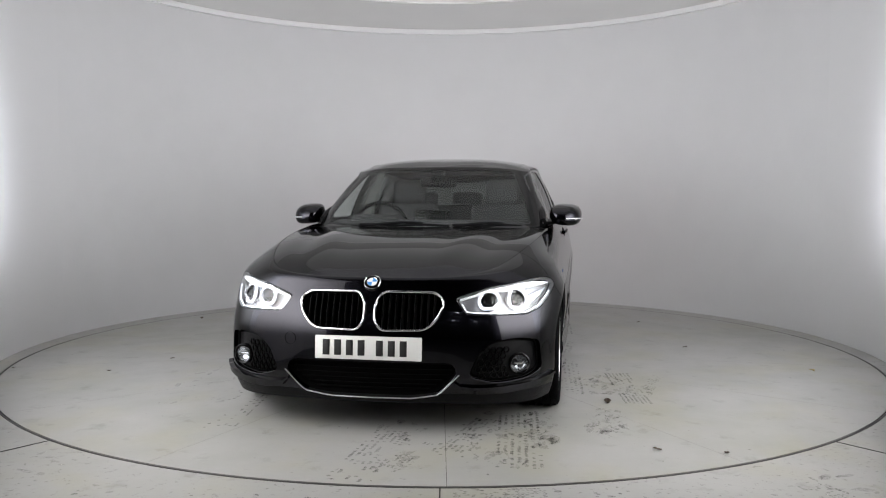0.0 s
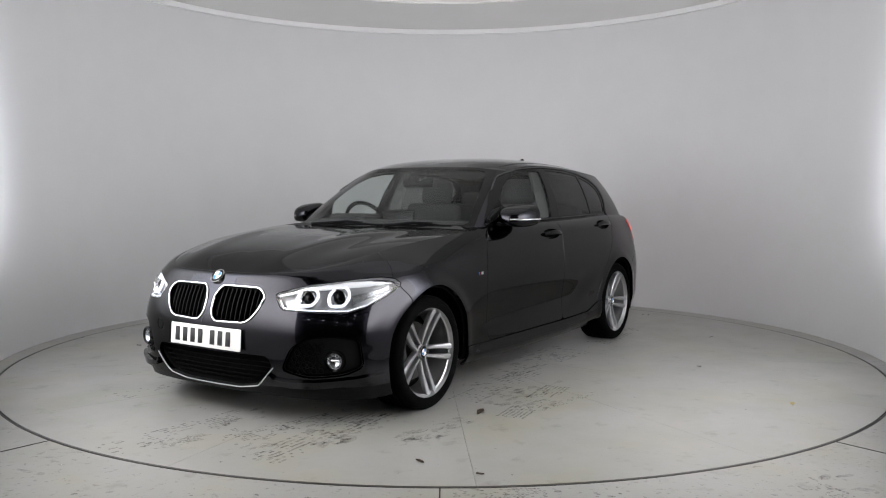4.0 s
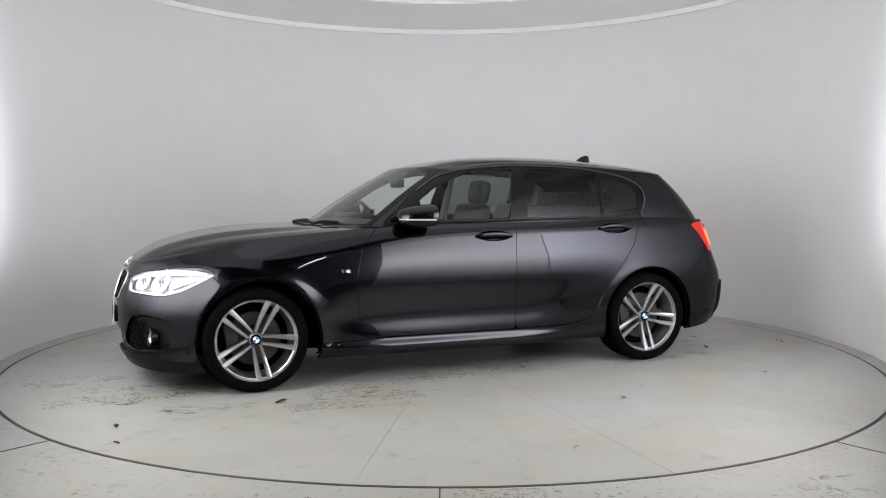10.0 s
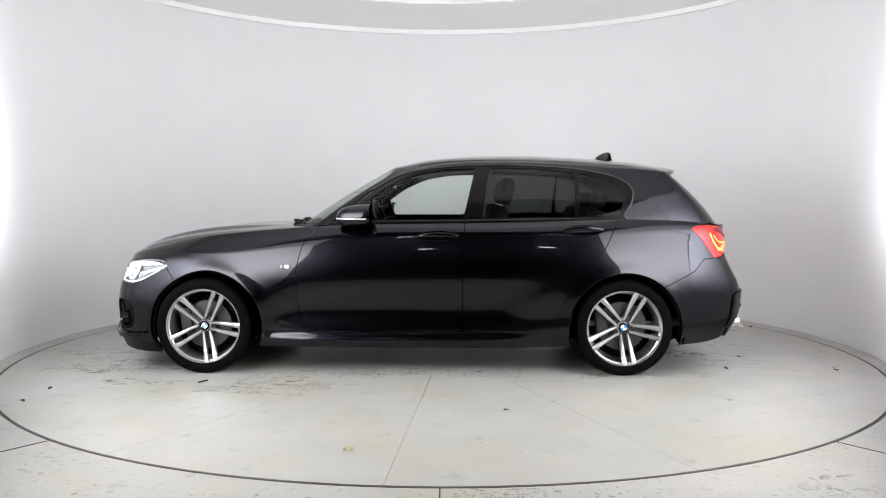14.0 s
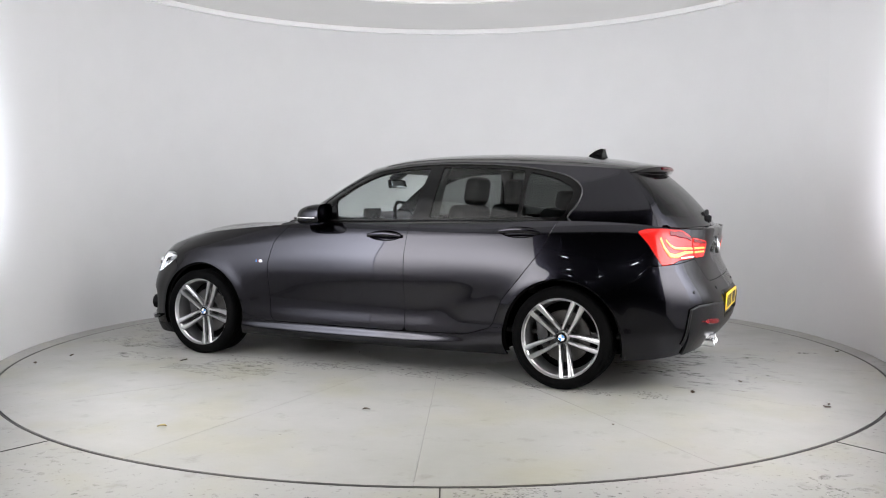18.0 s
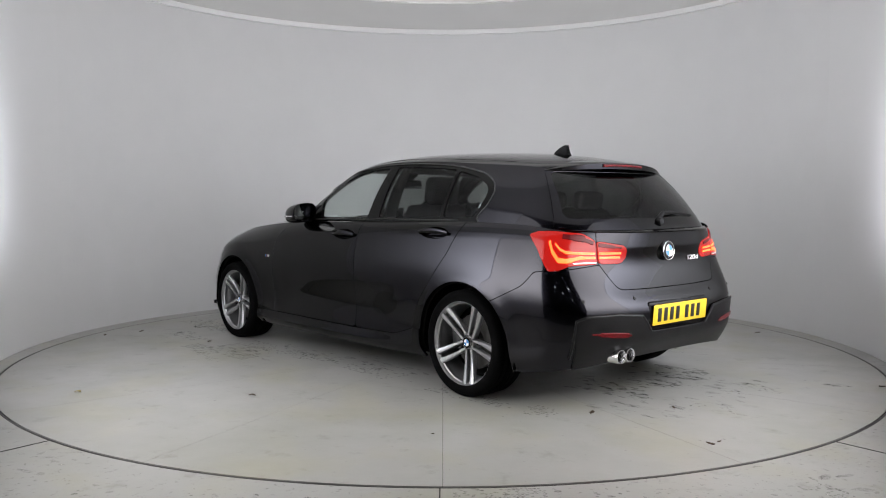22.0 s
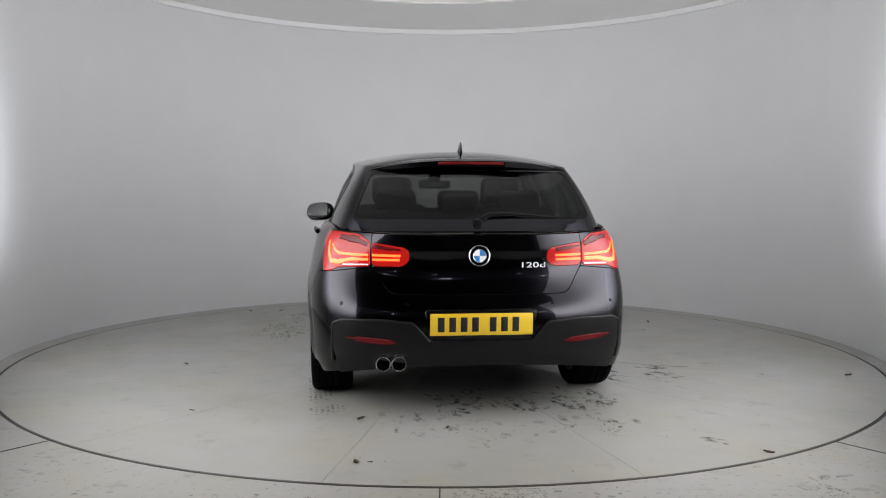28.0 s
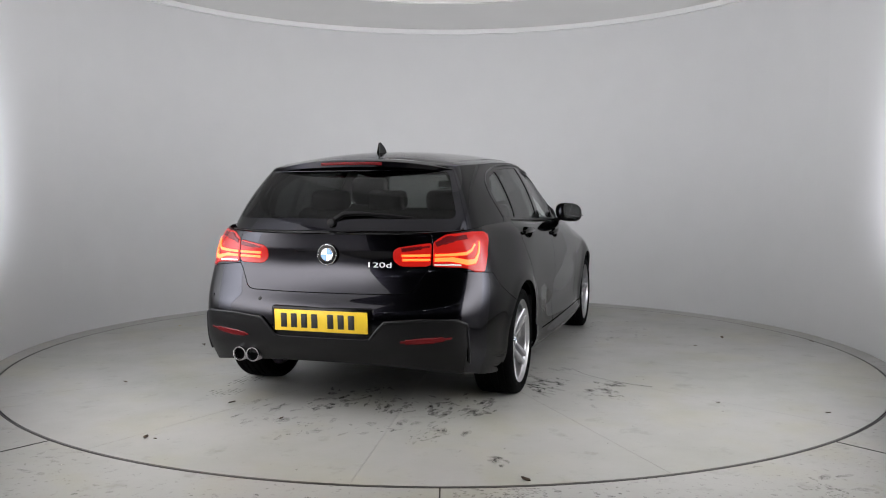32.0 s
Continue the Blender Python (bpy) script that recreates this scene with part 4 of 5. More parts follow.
# side panels, left and right
for sgn in (1, -1):
    def side_panel(name, sh, label="", depth=0.014, material=PAINT, parent=None):
        return panel(name, sh if sgn == 1 else sh.mirrored(), material, parent or car, label, depth)

    f = BODY.keep(-inside(BUMPER_F, BODY.s, BODY.h) - GAP).keep_less(side(-.2, .5)[0]).without(DOOR_F, GAP).without(ARCH_F).without(SILL, GAP).without(HEAD, GAP / 2)
    fender = side_panel("front_fender", f, "gloss black front fender")
    d1 = side_panel("front_door", BODY.where(DOOR_F, GAP).without(HANDLE_F), "gloss black front door")
    d2 = side_panel("rear_door", BODY.where(DOOR_R, GAP).without(HANDLE_R).without(ARCH_R), "gloss black rear door")
    q = BODY.keep(BODY.s - side(-.6, .5)[0]).without(DOOR_R, GAP).without(DOOR_F).without(ARCH_R).without(SILL, GAP).without(BUMPER_R, GAP).without(LAMP_R, GAP / 2).without(TAILGATE, GAP)
    side_panel("rear_quarter", q, "gloss black rear quarter panel")
    skirt = side_panel("side_skirt", BODY.where(SILL).without(ARCH_F).without(ARCH_R).moved(0.006), "gloss black side skirt")
    for door, o, x, z in ((d1, HANDLE_F, -.168, .887), (d2, HANDLE_R, -1.082, .925)):
        hole = BODY.where(o)
        bowl("handle_recess", hole if sgn == 1 else hole.mirrored(), 0.03, PAINT, door)
        bm = bmesh.new()
        ring = []
        for i in range(13):
            w = i / 12
            xx = x - .125 + .25 * w
            e = math.sin(math.pi * min(max(w, .02), .98))**0.45
            p, nn = on_body(side(xx, z)[0], z + .006 * math.sin(math.pi * w) - .002, 0.002 + 0.022 * e)
            ring.append([bm.verts.new((p + Vector((0, 0, 1)) * .0165 * math.sin(a) * (.55 + .45 * e) + nn * .010 * math.cos(a)) * 1.0) for a in (2 * math.pi * k / 12 for k in range(12))])
        for a, b in zip(ring, ring[1:]):
            for k in range(12):
                bm.faces.new((a[k], a[(k + 1) % 12], b[(k + 1) % 12], b[k]))
        bm.faces.new(ring[0]), bm.faces.new(ring[-1])
        if sgn == -1:
            bmesh.ops.scale(bm, vec=(1, -1, 1), verts=bm.verts)
        bmesh.ops.recalc_face_normals(bm, faces=bm.faces)
        part("door_handle", bm, PAINT, door, "gloss black pull handle")
    # the small striped side badge
    for k, (c, w) in enumerate(((BADGE_BLUE, .010), (RED_DARK, .010), (CHROME, .028))):
        x = .835 - .012 * k - (.010 if k == 2 else 0)
        s = side(x, .692)[0] * 1.0
        p, nn = on_body(s, .692, .0015)
        m = Matrix.Translation((p.x, p.y * sgn, p.z)) @ Vector((nn.x, nn.y * sgn, nn.z)).to_track_quat("Y", "Z").to_matrix().to_4x4() @ Matrix.Shear("XZ", 4, (0.25 * sgn, 0))
        part("side_badge", box(bmesh.new(), (w * .8, .003, .016), m), c, fender, smooth=False)
    # wheel arch liners
    for x, r in ((1.325, .375), (-1.350, .372)):
        bm = turned([(0.05, .50), (r - .02, .50), (r + .01, .60), (r + .012, .845)], 48, pose(x, 0, .303))
        if sgn == -1:
            bmesh.ops.scale(bm, vec=(1, -1, 1), verts=bm.verts)
        bmesh.ops.delete(bm, geom=[v for v in bm.verts if v.co.z < 0.16], context="VERTS")
        part("wheel_arch_liner", bm, CAVITY, car)

# rear: tailgate, bumper, lamps
tg = TAIL.where(TAILGATE, GAP).without(LAMP_IN, GAP / 2).without([(2 * S_END - s, z) for s, z in LAMP_IN][::-1], GAP / 2)
tailgate = panel("tailgate", tg, PAINT, car, "gloss black tailgate")
BUMPER_RR = [(2 * S_END - s, z) for s, z in BUMPER_R][::-1]
fold = np.where(TAIL.s > S_END, 2 * S_END - TAIL.s, TAIL.s)
BUMPER_HALF = [(S_END + 1, -1)] + BUMPER_R[1:-1] + [(S_END + 1, .778)]
rb = TAIL.keep(inside(BUMPER_HALF, fold, TAIL.h) - GAP)
rb = rb.without(TAILGATE, GAP)
for o in (ARCH_R, LAMP_R, LAMP_IN):
    rb = rb.without(o, GAP / 2).without([(2 * S_END - s, z) for s, z in o][::-1], GAP / 2)
rear_bumper = panel("rear_bumper", rb.without(DIFFUSER), PAINT, car, "gloss black rear bumper", 0.02)
diffuser = panel("diffuser", TAIL.where(DIFFUSER, 0.001).moved(0.012), SATIN, car, "satin dark grey lower rear apron", 0.02)
edge = [rear(y, z) for y, z in ((.738, .30), (.740, .40), (.735, .50), (.690, .521), (.513, .522), (.345, .507), (.300, .46), (.262, .415))]
for k in range(2):
    o = edge if k == 0 else [(2 * S_END - s, z) for s, z in edge]
    fine = []
    for a, b in zip(o, o[1:]):
        fine += [(a[0] + (b[0] - a[0]) * i / 4, a[1] + (b[1] - a[1]) * i / 4) for i in range(4)]
    frame_tube("diffuser_edge", fine + [o[-1]], 0.007, 0.009, DARK_GREY, diffuser, "satin black edge", 1.0, False)
for sgn in (1, -1):
    def at(o):
        return o if sgn == 1 else [(2 * S_END - s, z) for s, z in o][::-1]

    lamp = panel("tail_lamp", TAIL.where(at(LAMP_R), GAP).moved(0.003), RED_LENS, car, "lit red tail lamp", 0.03)
    ribbon("light_bar", at([rear(.752, .905), rear(.757, .850), rear(.748, .806), rear(.715, .802), rear(.645, .818), rear(.562, .817)]), [.020, .024, .026, .024, .018, .014], .004, RED_GLOW, lamp, "glowing orange-red bar")
    ribbon("light_bar", at([rear(.738, .892), rear(.728, .862), rear(.708, .846), rear(.64, .841), rear(.562, .839)]), [.012, .014, .015, .014, .012], .004, RED_GLOW, lamp, "glowing orange-red bar")
    ribbon("unlit_strip", at([rear(.565, .893), rear(.62, .918), rear(.70, .930)]), [.022, .036, .026], .0036, RED_DARK, lamp, "dark red unlit strip")
    ribbon("reversing_strip", at([rear(.69, .788), rear(.63, .790), rear(.562, .791)]), .008, .004, BADGE_WHITE, lamp, "clear strip")
    inner = panel("tail_lamp_inner", TAIL.where(at(LAMP_IN), GAP).moved(0.003), RED_LENS, car, "lit red inner tail lamp on the tailgate", 0.03)
    ribbon("light_bar", at([rear(.540, .839), rear(.47, .838), rear(.400, .837)]), .012, .004, RED_GLOW, inner, "glowing orange-red bar")
    ribbon("light_bar", at([rear(.540, .816), rear(.47, .816), rear(.404, .815)]), .012, .004, RED_GLOW, inner, "glowing orange-red bar")
    ribbon("unlit_strip", at([rear(.538, .884), rear(.47, .874), rear(.400, .866)]), [.020, .018, .010], .0036, RED_DARK, inner, "dark red unlit strip")
    ribbon("reflector", at([rear(.668, .434), rear(.61, .428), rear(.53, .420), rear(.46, .414), rear(.425, .412)]), [.010, .026, .030, .030, .026, .010], .016, RED_DARK, diffuser, "dark red reflector")
    for y in (.70, .37):
        p, n = on_body(at([rear(y, .60)])[0][0], .60, 0)
        part("parking_sensor", turned([(0, .003), (.008, .003), (.010, 0), (.010, -.006)], 20, Matrix.Translation(p) @ n.to_track_quat("Y", "Z").to_matrix().to_4x4()), GLOSS_BLACK, rear_bumper)
# the plate on its recess
part("plate_recess", box(bmesh.new(), (.05, .575, .145), pose(-2.170, 0, .502), .018, 3), GLOSS_BLACK, car)
plate((-2.203, 0, .500), pose(0, 0, 0, 4, 0, -90), YELLOW_PLATE, "yellow number plate with black bars")
p, n = on_body(S_END, .840, 0.017)
roundel(p, (-1, 0, 0.05), .054, tailgate)
# the model's figures on the tailgate
text = bpy.data.curves.new("figures", "FONT")
text.body, text.size, text.extrude, text.align_x = "120d", .038, .002, "CENTER"
tmp = bpy.data.objects.new("figures_source", text)
me = bpy.data.meshes.new_from_object(tmp)
bpy.data.objects.remove(tmp)
me.materials.clear()
# White in place of chrome: its bright reflections are put into the colour.
me.materials.append(BADGE_WHITE)
figures = new("model_figures", me)
figures.parent = tailgate
p, n = on_body(rear(-.28, .786)[0], .775, 0.003)
figures.matrix_local = Matrix.Translation(p) @ pose(0, 0, 0, 90, 0, -90 + 4.5) @ Matrix.Diagonal((1.85, 1, 1, 1))
tagged(figures, "white figures 120d that stand for bright chrome")
for y in (.492, .413):
    pipe = part("exhaust_tip", turned([(.030, .09), (.031, -.030), (.0335, -.036), (.037, -.036), (.039, -.028), (.039, .09)], 36, Matrix.Translation((-2.134, y, .300)) @ pose(0, 0, 0, 0, 0, -90)), CHROME, car, "round bright metal exhaust tip")
    part("exhaust_inside", turned([(0, .0), (.031, .0)], 24, Matrix.Translation((-2.134, y, .300)) @ pose(0, 0, 0, 0, 0, -90)), CAVITY, pipe)

# inner shell, floor and underside
shell = BODY.moved(-0.028)
shell.s, shell.h = BODY.s, BODY.h
for o in (ARCH_F, ARCH_R, HEAD, KIDNEY, FOG, HANDLE_F, HANDLE_R):
    shell = shell.without(o, -0.012)
shell = shell.keep(-inside(INTAKE, shell.s, shell.h) + 0.0)
ss = shell.plus(shell.mirrored())
obj("inner_shell", ss.v, ss.faces, CAVITY, car)
part("underbody", box(bmesh.new(), (3.5, 1.36, .03), pose(.05, 0, .22), .01), CAVITY, car)
part("cabin_floor", box(bmesh.new(), (2.6, 1.5, .03), pose(-.6, 0, .32), .01), FABRIC, car)

# hood
hs = hood_surface()
hood_sheet = welded(hs, hs.mirrored())
hood_sheet.v[:, 1] *= 0.9945
hood_sheet.v[:, 0] -= 0.002
hood = panel("hood", hood_sheet, PAINT, car, "gloss black hood with two soft ridges", 0.012)
under = hood_sheet.moved(-0.02)
obj("hood_lining", under.v * np.array((1, 1.0, 1)), under.faces, CAVITY, car)

# roof, pillars and glass
rs = roof_surface()
roof_sheet = welded(rs, rs.mirrored())
roof = panel("roof", roof_sheet, PAINT, car, "gloss black roof", 0.01)
lining = roof_sheet.moved(-0.035)
obj("headlining", lining.v, [f[::-1] for f in lining.faces], DASH, car, "dark headlining")
for sgn in (1, -1):
    line = [Vector((x, sgn * (np.interp(-x, (0, .45, .95, 1.3, 1.62), (.535, .548, .545, .525, .50))), 0)) for x in np.linspace(-.02, -1.60, 24)]
    pts = []
    for q in line:
        k = np.argmin((roof_sheet.v[:, 0] - q.x)**2 + (roof_sheet.v[:, 1] - q.y)**2)
        pts.append((q.x, q.y, roof_sheet.v[k, 2] + 0.0005))
    part("roof_seam", tube(pts, 0.0013, seg=6), GLOSS_BLACK, roof)
GH = greenhouse_surface()
WS = [(-GK[3] + .075, .035), (-GK[3] + .115, .955), (GK[3] - .115, .955), (GK[3] - .075, .035)]
gf = GH.keep(GK[3] + .02 - GH.s)
gfm = Sheet(gf.v * np.array((1, -1, 1)), [f[::-1] for f in gf.faces], -gf.s, gf.h)
WIND = welded(gf, gfm)
windscreen = panel("windscreen", WIND.where(rounded(WS, .05)), GLASS, car, "clear windscreen", 0.005)
pillar_f = WIND.without(rounded(WS, .05))
panel("windscreen_frame", pillar_f.keep(GK[3] - .035 - np.abs(pillar_f.s)), GLOSS_BLACK, car, "black windscreen surround", 0.012)
sides = GH.keep(GH.s - (GK[3] - .033))
sides = sides.keep(GK[9] - .026 - sides.s)
sides.s, sides.h = sides.v[:, 0].copy(), sides.v[:, 2].copy()
DLO = smooth_closed([(.540, .955), (.40, 1.088), (.319, 1.157), (.20, 1.232), (.099, 1.282), (-.122, 1.328), (-.49, 1.350), (-.937, 1.334), (-1.237, 1.289), (-1.365, 1.240), (-1.418, 1.18),
                     (-1.405, 1.10), (-1.352, 1.02), (-1.335, .94), (-.4, .93), (.4, .93)], 6)
G1 = rounded([(.250, .992), (.292, 1.118), (.170, 1.206), (.06, 1.258), (-.05, 1.292), (-.20, 1.318), (-.400, 1.325), (-.322, .994)], .02)
G2 = rounded([(-.445, 1.000), (-.488, 1.330), (-.78, 1.323), (-1.052, 1.302), (-1.036, 1.008)], .015)
G3 = rounded([(-1.060, 1.012), (-1.074, 1.296), (-1.25, 1.255), (-1.355, 1.200), (-1.372, 1.150), (-1.325, 1.018)], .03)
for sgn in (1, -1):
    def side_glass(name, sh, material, label="", depth=0.012, parent=None):
        return panel(name, sh if sgn == 1 else sh.mirrored(), material, parent or car, label, depth)

    side_glass("roof_pillar", sides.without(DLO, .001), PAINT, "gloss black roof pillar and rail")
    frame_ = sides.where(DLO, .001).moved(-0.004)
    frame_.s, frame_.h = frame_.v[:, 0], frame_.v[:, 2]
    surround = side_glass("window_frame", frame_.without(G1).without(G2).without(G3), GLOSS_BLACK, "gloss black side window frame", 0.02)
    for g, m, lab in ((G1, GLASS, "clear front side window"), (G2, GLASS_TINT, "dark tinted rear side window"), (G3, GLASS_TINT, "dark tinted quarter window")):
        side_glass("window_pane", frame_.moved(-0.004).where(g, -0.003), m, lab, 0.004, surround)
    edge_pts = []
    for x, z in DLO:
        if z > .985 and x < .30:
            d2 = (sides.v[:, 0] - x)**2 + (sides.v[:, 2] - z)**2
            k = np.argsort(d2)[:10]
            wt = 1 / (d2[k] + 1e-5)
            edge_pts.append((x, sgn * (float((sides.v[k, 1] * wt).sum() / wt.sum()) + .001), z))
    cut = max(range(len(edge_pts)), key=lambda i: math.dist(edge_pts[i], edge_pts[i - 1]))
    edge_pts = edge_pts[cut:] + edge_pts[:cut]
    # The rail's reflection along the window edge is built as a grey line.
    part("window_line", tube(edge_pts, .0042, seg=6), REFLECTED_LINE, surround, "satin dark line round the windows that stands for the rail's reflection")
    trim_pts = [(x, sgn * np.interp(-x, (-.55, -.2, .32, .9, 1.34), (.733, .772, .792, .782, .750)), np.interp(-x, (-.55, -.2, .32, .9, 1.34), (.966, .978, .986, .995, 1.003))) for x in np.linspace(.53, -1.335, 30)]
    part("belt_trim", tube(trim_pts, 0.006, seg=8), DARK_GREY, car, "dark belt trim strip")
back = GH.keep(GH.s - (GK[9] - .022))
bm_ = Sheet(back.v * np.array((1, -1, 1)), [f[::-1] for f in back.faces], back.s, back.h)
REARG = welded(back, bm_)
REARG.s, REARG.h = REARG.v[:, 1].copy(), REARG.v[:, 2].copy()
RG = rounded([(-.640, 1.020), (-.535, 1.280), (.535, 1.280), (.640, 1.020)], .05)
panel("tailgate_frame", REARG.without(RG), PAINT, tailgate, "gloss black window surround", 0.012)
panel("rear_window", REARG.where(RG, .001).moved(-.002), GLASS_REAR, tailgate, "dark tinted rear window", 0.005)

# the ledge under the rear window
low_x = half_loop(GLASS_LOW, GK, np.linspace(GK[9], GK[-1], 40))
rim_x = half_loop(LINES[7], MID, np.linspace(MID[10], MID[-1], 80))
lv = []
for y in np.linspace(-.672, .672, 57):
    a, b = [[np.interp(abs(y), c[::-1, 1], c[::-1, k]) for k in (0, 2)] for c in (low_x, rim_x)]
    lv += [(a[0] + .012, y, a[1] - .002), ((a[0] + b[0]) / 2, y, (a[1] + b[1]) / 2 + .004), (b[0] + .003, y, b[1] - .002)]
ledge = Sheet(lv, [[3 * i + k, 3 * i + k + 1, 3 * i + k + 4, 3 * i + k + 3] for i in range(56) for k in range(2)])
panel("window_ledge", ledge, PAINT, tailgate, "gloss black ledge under the rear window", .012)

# spoiler, third brake light, aerial
bm = bmesh.new()
rows_ = []
for i in range(33):
    y = -.545 + 1.09 * i / 32
    u = abs(y) / .545
    xr = -1.805 + .125 * u**2.4
    zt = 1.338 - .046 * u**2.6
    th = 1 - .72 * u**3
    rows_.append([bm.verts.new(p) for p in ((xr + .22, y, zt + .012), (xr + .12, y, zt + .014), (xr + .03, y, zt + .003), (xr, y, zt - .006), (xr + .008, y, zt - .006 - .032 * th), (xr + .06, y, zt - .006 - .042 * th), (xr + .16, y, zt - .006 - .046 * th))])
for a, b in zip(rows_, rows_[1:]):
    for k in range(7):
        bm.faces.new((a[k], a[(k + 1) % 7], b[(k + 1) % 7], b[k]))
bm.faces.new(rows_[0]), bm.faces.new(rows_[-1])
bmesh.ops.recalc_face_normals(bm, faces=bm.faces)
spoiler = part("roof_spoiler", bm, PAINT, tailgate, "gloss black roof spoiler", angle=50)
bl = []
for i in range(25):
    y = -.18 + .36 * i / 24
    u = abs(y) / .515
    bl.append((-1.805 + .125 * u**2.4 + .001, y, 1.338 - .046 * u**2.6 - .019))
part("brake_light", tube(bl, .0085, seg=10), RED_DARK, tailgate, "dark red high brake light")
bm = bmesh.new()
prof = [(0.0, 0), (.025, .034), (.06, .062), (.100, .080), (.128, .079), (.138, .036), (.158, 0)]
rings = []
for x, z in prof:
    w = .044 * (1 - z / .092)
    rings.append([bm.verts.new((-1.255 - x, sy * w * (1 if zz < .5 else .18), 1.392 - .10 * x + z * zz)) for sy, zz in ((1, 0), (1, .55), (1, 1), (-1, 1), (-1, .55), (-1, 0))])
for a, b in zip(rings, rings[1:]):
    for k in range(6):
        bm.faces.new((a[k], a[(k + 1) % 6], b[(k + 1) % 6], b[k]))
bm.faces.new(rings[-1])
bmesh.ops.remove_doubles(bm, verts=bm.verts, dist=1e-4)
bmesh.ops.recalc_face_normals(bm, faces=bm.faces)
part("aerial_fin", bm, GLOSS_BLACK, car, "black shark fin aerial")

# wipers
rw = part("rear_wiper", tube([(-2.040, .0, 1.005), (-2.036, -.06, 1.045), (-2.024, -.16, 1.048), (-1.985, -.43, 1.028)], [.017, .014, .010, .005], seg=8), BLACK, tailgate, "black rear wiper arm")
part("wiper_blade", tube([(-2.010, -.12, 1.035), (-2.008, -.28, 1.028), (-1.968, -.45, 1.018)], .006, seg=6), BLACK, rw)
part("wiper_pivot", turned([(0, .03), (.020, .028), (.025, 0)], 20, Matrix.Translation((-2.045, 0, 1.0)) @ pose(0, 0, 0, 0, 0, 90)), BLACK, rw)
for y0, y1 in ((-.40, .18), (.20, .62)):
    pts = [(np.interp(abs(y), (0, .35, .62), (.865, .83, .74)) - .012, y, .962 + .003 * math.sin(i)) for i, y in enumerate(np.linspace(y0, y1, 12))]
    arm = part("front_wiper", tube(pts, .008, seg=6), BLACK, car, "black windscreen wiper")
    part("wiper_arm", tube([(.87, y0 + .02, .958), (.84, (y0 + y1) / 2, .978), tuple(Vector(pts[8]) + Vector((0, 0, .008)))], .010, seg=6), BLACK, arm)
cw = curve([(.90, 0, .935), (.88, .35, .935), (.81, .62, .930), (.68, .76, .930)], 30)
cv, cf = [], []
for x, y, z in [(a, -b, c) for a, b, c in cw[::-1]] + [tuple(q) for q in cw[1:]]:
    cv += [(x, y, z), (x - .09, y * .96, z + .004)]
for i in range(len(cv) // 2 - 1):
    cf.append([2 * i, 2 * i + 1, 2 * i + 3, 2 * i + 2])
cs = Sheet(cv, cf)
panel("cowl", cs, BLACK, car, "black cowl under the windscreen", .01)

# door mirrors
for sgn in (1, -1):
    bm = bmesh.new()
    rings = []
    for k, (x, sc) in enumerate(((.262, .90), (.268, .97), (.30, 1.0), (.35, 1.0), (.40, .93), (.44, .80), (.468, .58), (.482, .25))):
        c = Vector((x, .895 - .012 * k * .5, 1.030 - .004 * k))
        w, h = .100 * sc, .068 * sc
        rings.append([bm.verts.new((c.x - .02 * math.sin(a) * 0, c.y + w * math.copysign(abs(math.cos(a))**.7, math.cos(a)), c.z + h * math.copysign(abs(math.sin(a))**.75, math.sin(a)) + .010 * math.cos(a) * -1)) for a in (2 * math.pi * i / 28 for i in range(28))])
    for a, b in zip(rings, rings[1:]):
        for i in range(28):
            bm.faces.new((a[i], a[(i + 1) % 28], b[(i + 1) % 28], b[i]))
    bm.faces.new(rings[-1])
    glass_ring = [v.co.copy() for v in rings[0]]
    if sgn == -1:
        bmesh.ops.scale(bm, vec=(1, -1, 1), verts=bm.verts)
    bmesh.ops.recalc_face_normals(bm, faces=bm.faces)
    shell_ = part("door_mirror", bm, PAINT, car, "gloss black door mirror", angle=60)
    bm = bmesh.new()
    cen = sum(glass_ring, Vector()) / len(glass_ring)
    bm.faces.new([bm.verts.new((q.x + .022 - .30 * (q.y - cen.y), (cen.y + (q.y - cen.y) * .95) * sgn, cen.z + (q.z - cen.z) * .95)) for q in glass_ring])
    part("mirror_glass", bm, MIRROR, shell_, "mirror glass", smooth=False)
    pts = [(x, sgn * y, .998 + .0 * x) for x, y in ((.28, .992), (.33, .990), (.39, .975), (.43, .955), (.46, .925), (.478, .885))]
    part("indicator", tube(pts, .0052, seg=8), mat("indicator_lens", (.8, .8, .8), .12, .6, 1.0), shell_, "silver indicator strip") if sgn == 1 else part("indicator", tube(pts, .0052, seg=8), bpy.data.materials["indicator_lens"], shell_, "silver indicator strip")
    part("mirror_foot", tube([(.40, sgn * .74, .962), (.38, sgn * .80, .968), (.36, sgn * .87, .985)], [.030, .022, .024], seg=10, flat=.6), BLACK, shell_)
    part("mirror_sail", tube([(.50, sgn * .742, .985), (.40, sgn * .722, 1.02), (.30, sgn * .715, 1.07)], [.016, .035, .012], seg=8), BLACK, shell_)


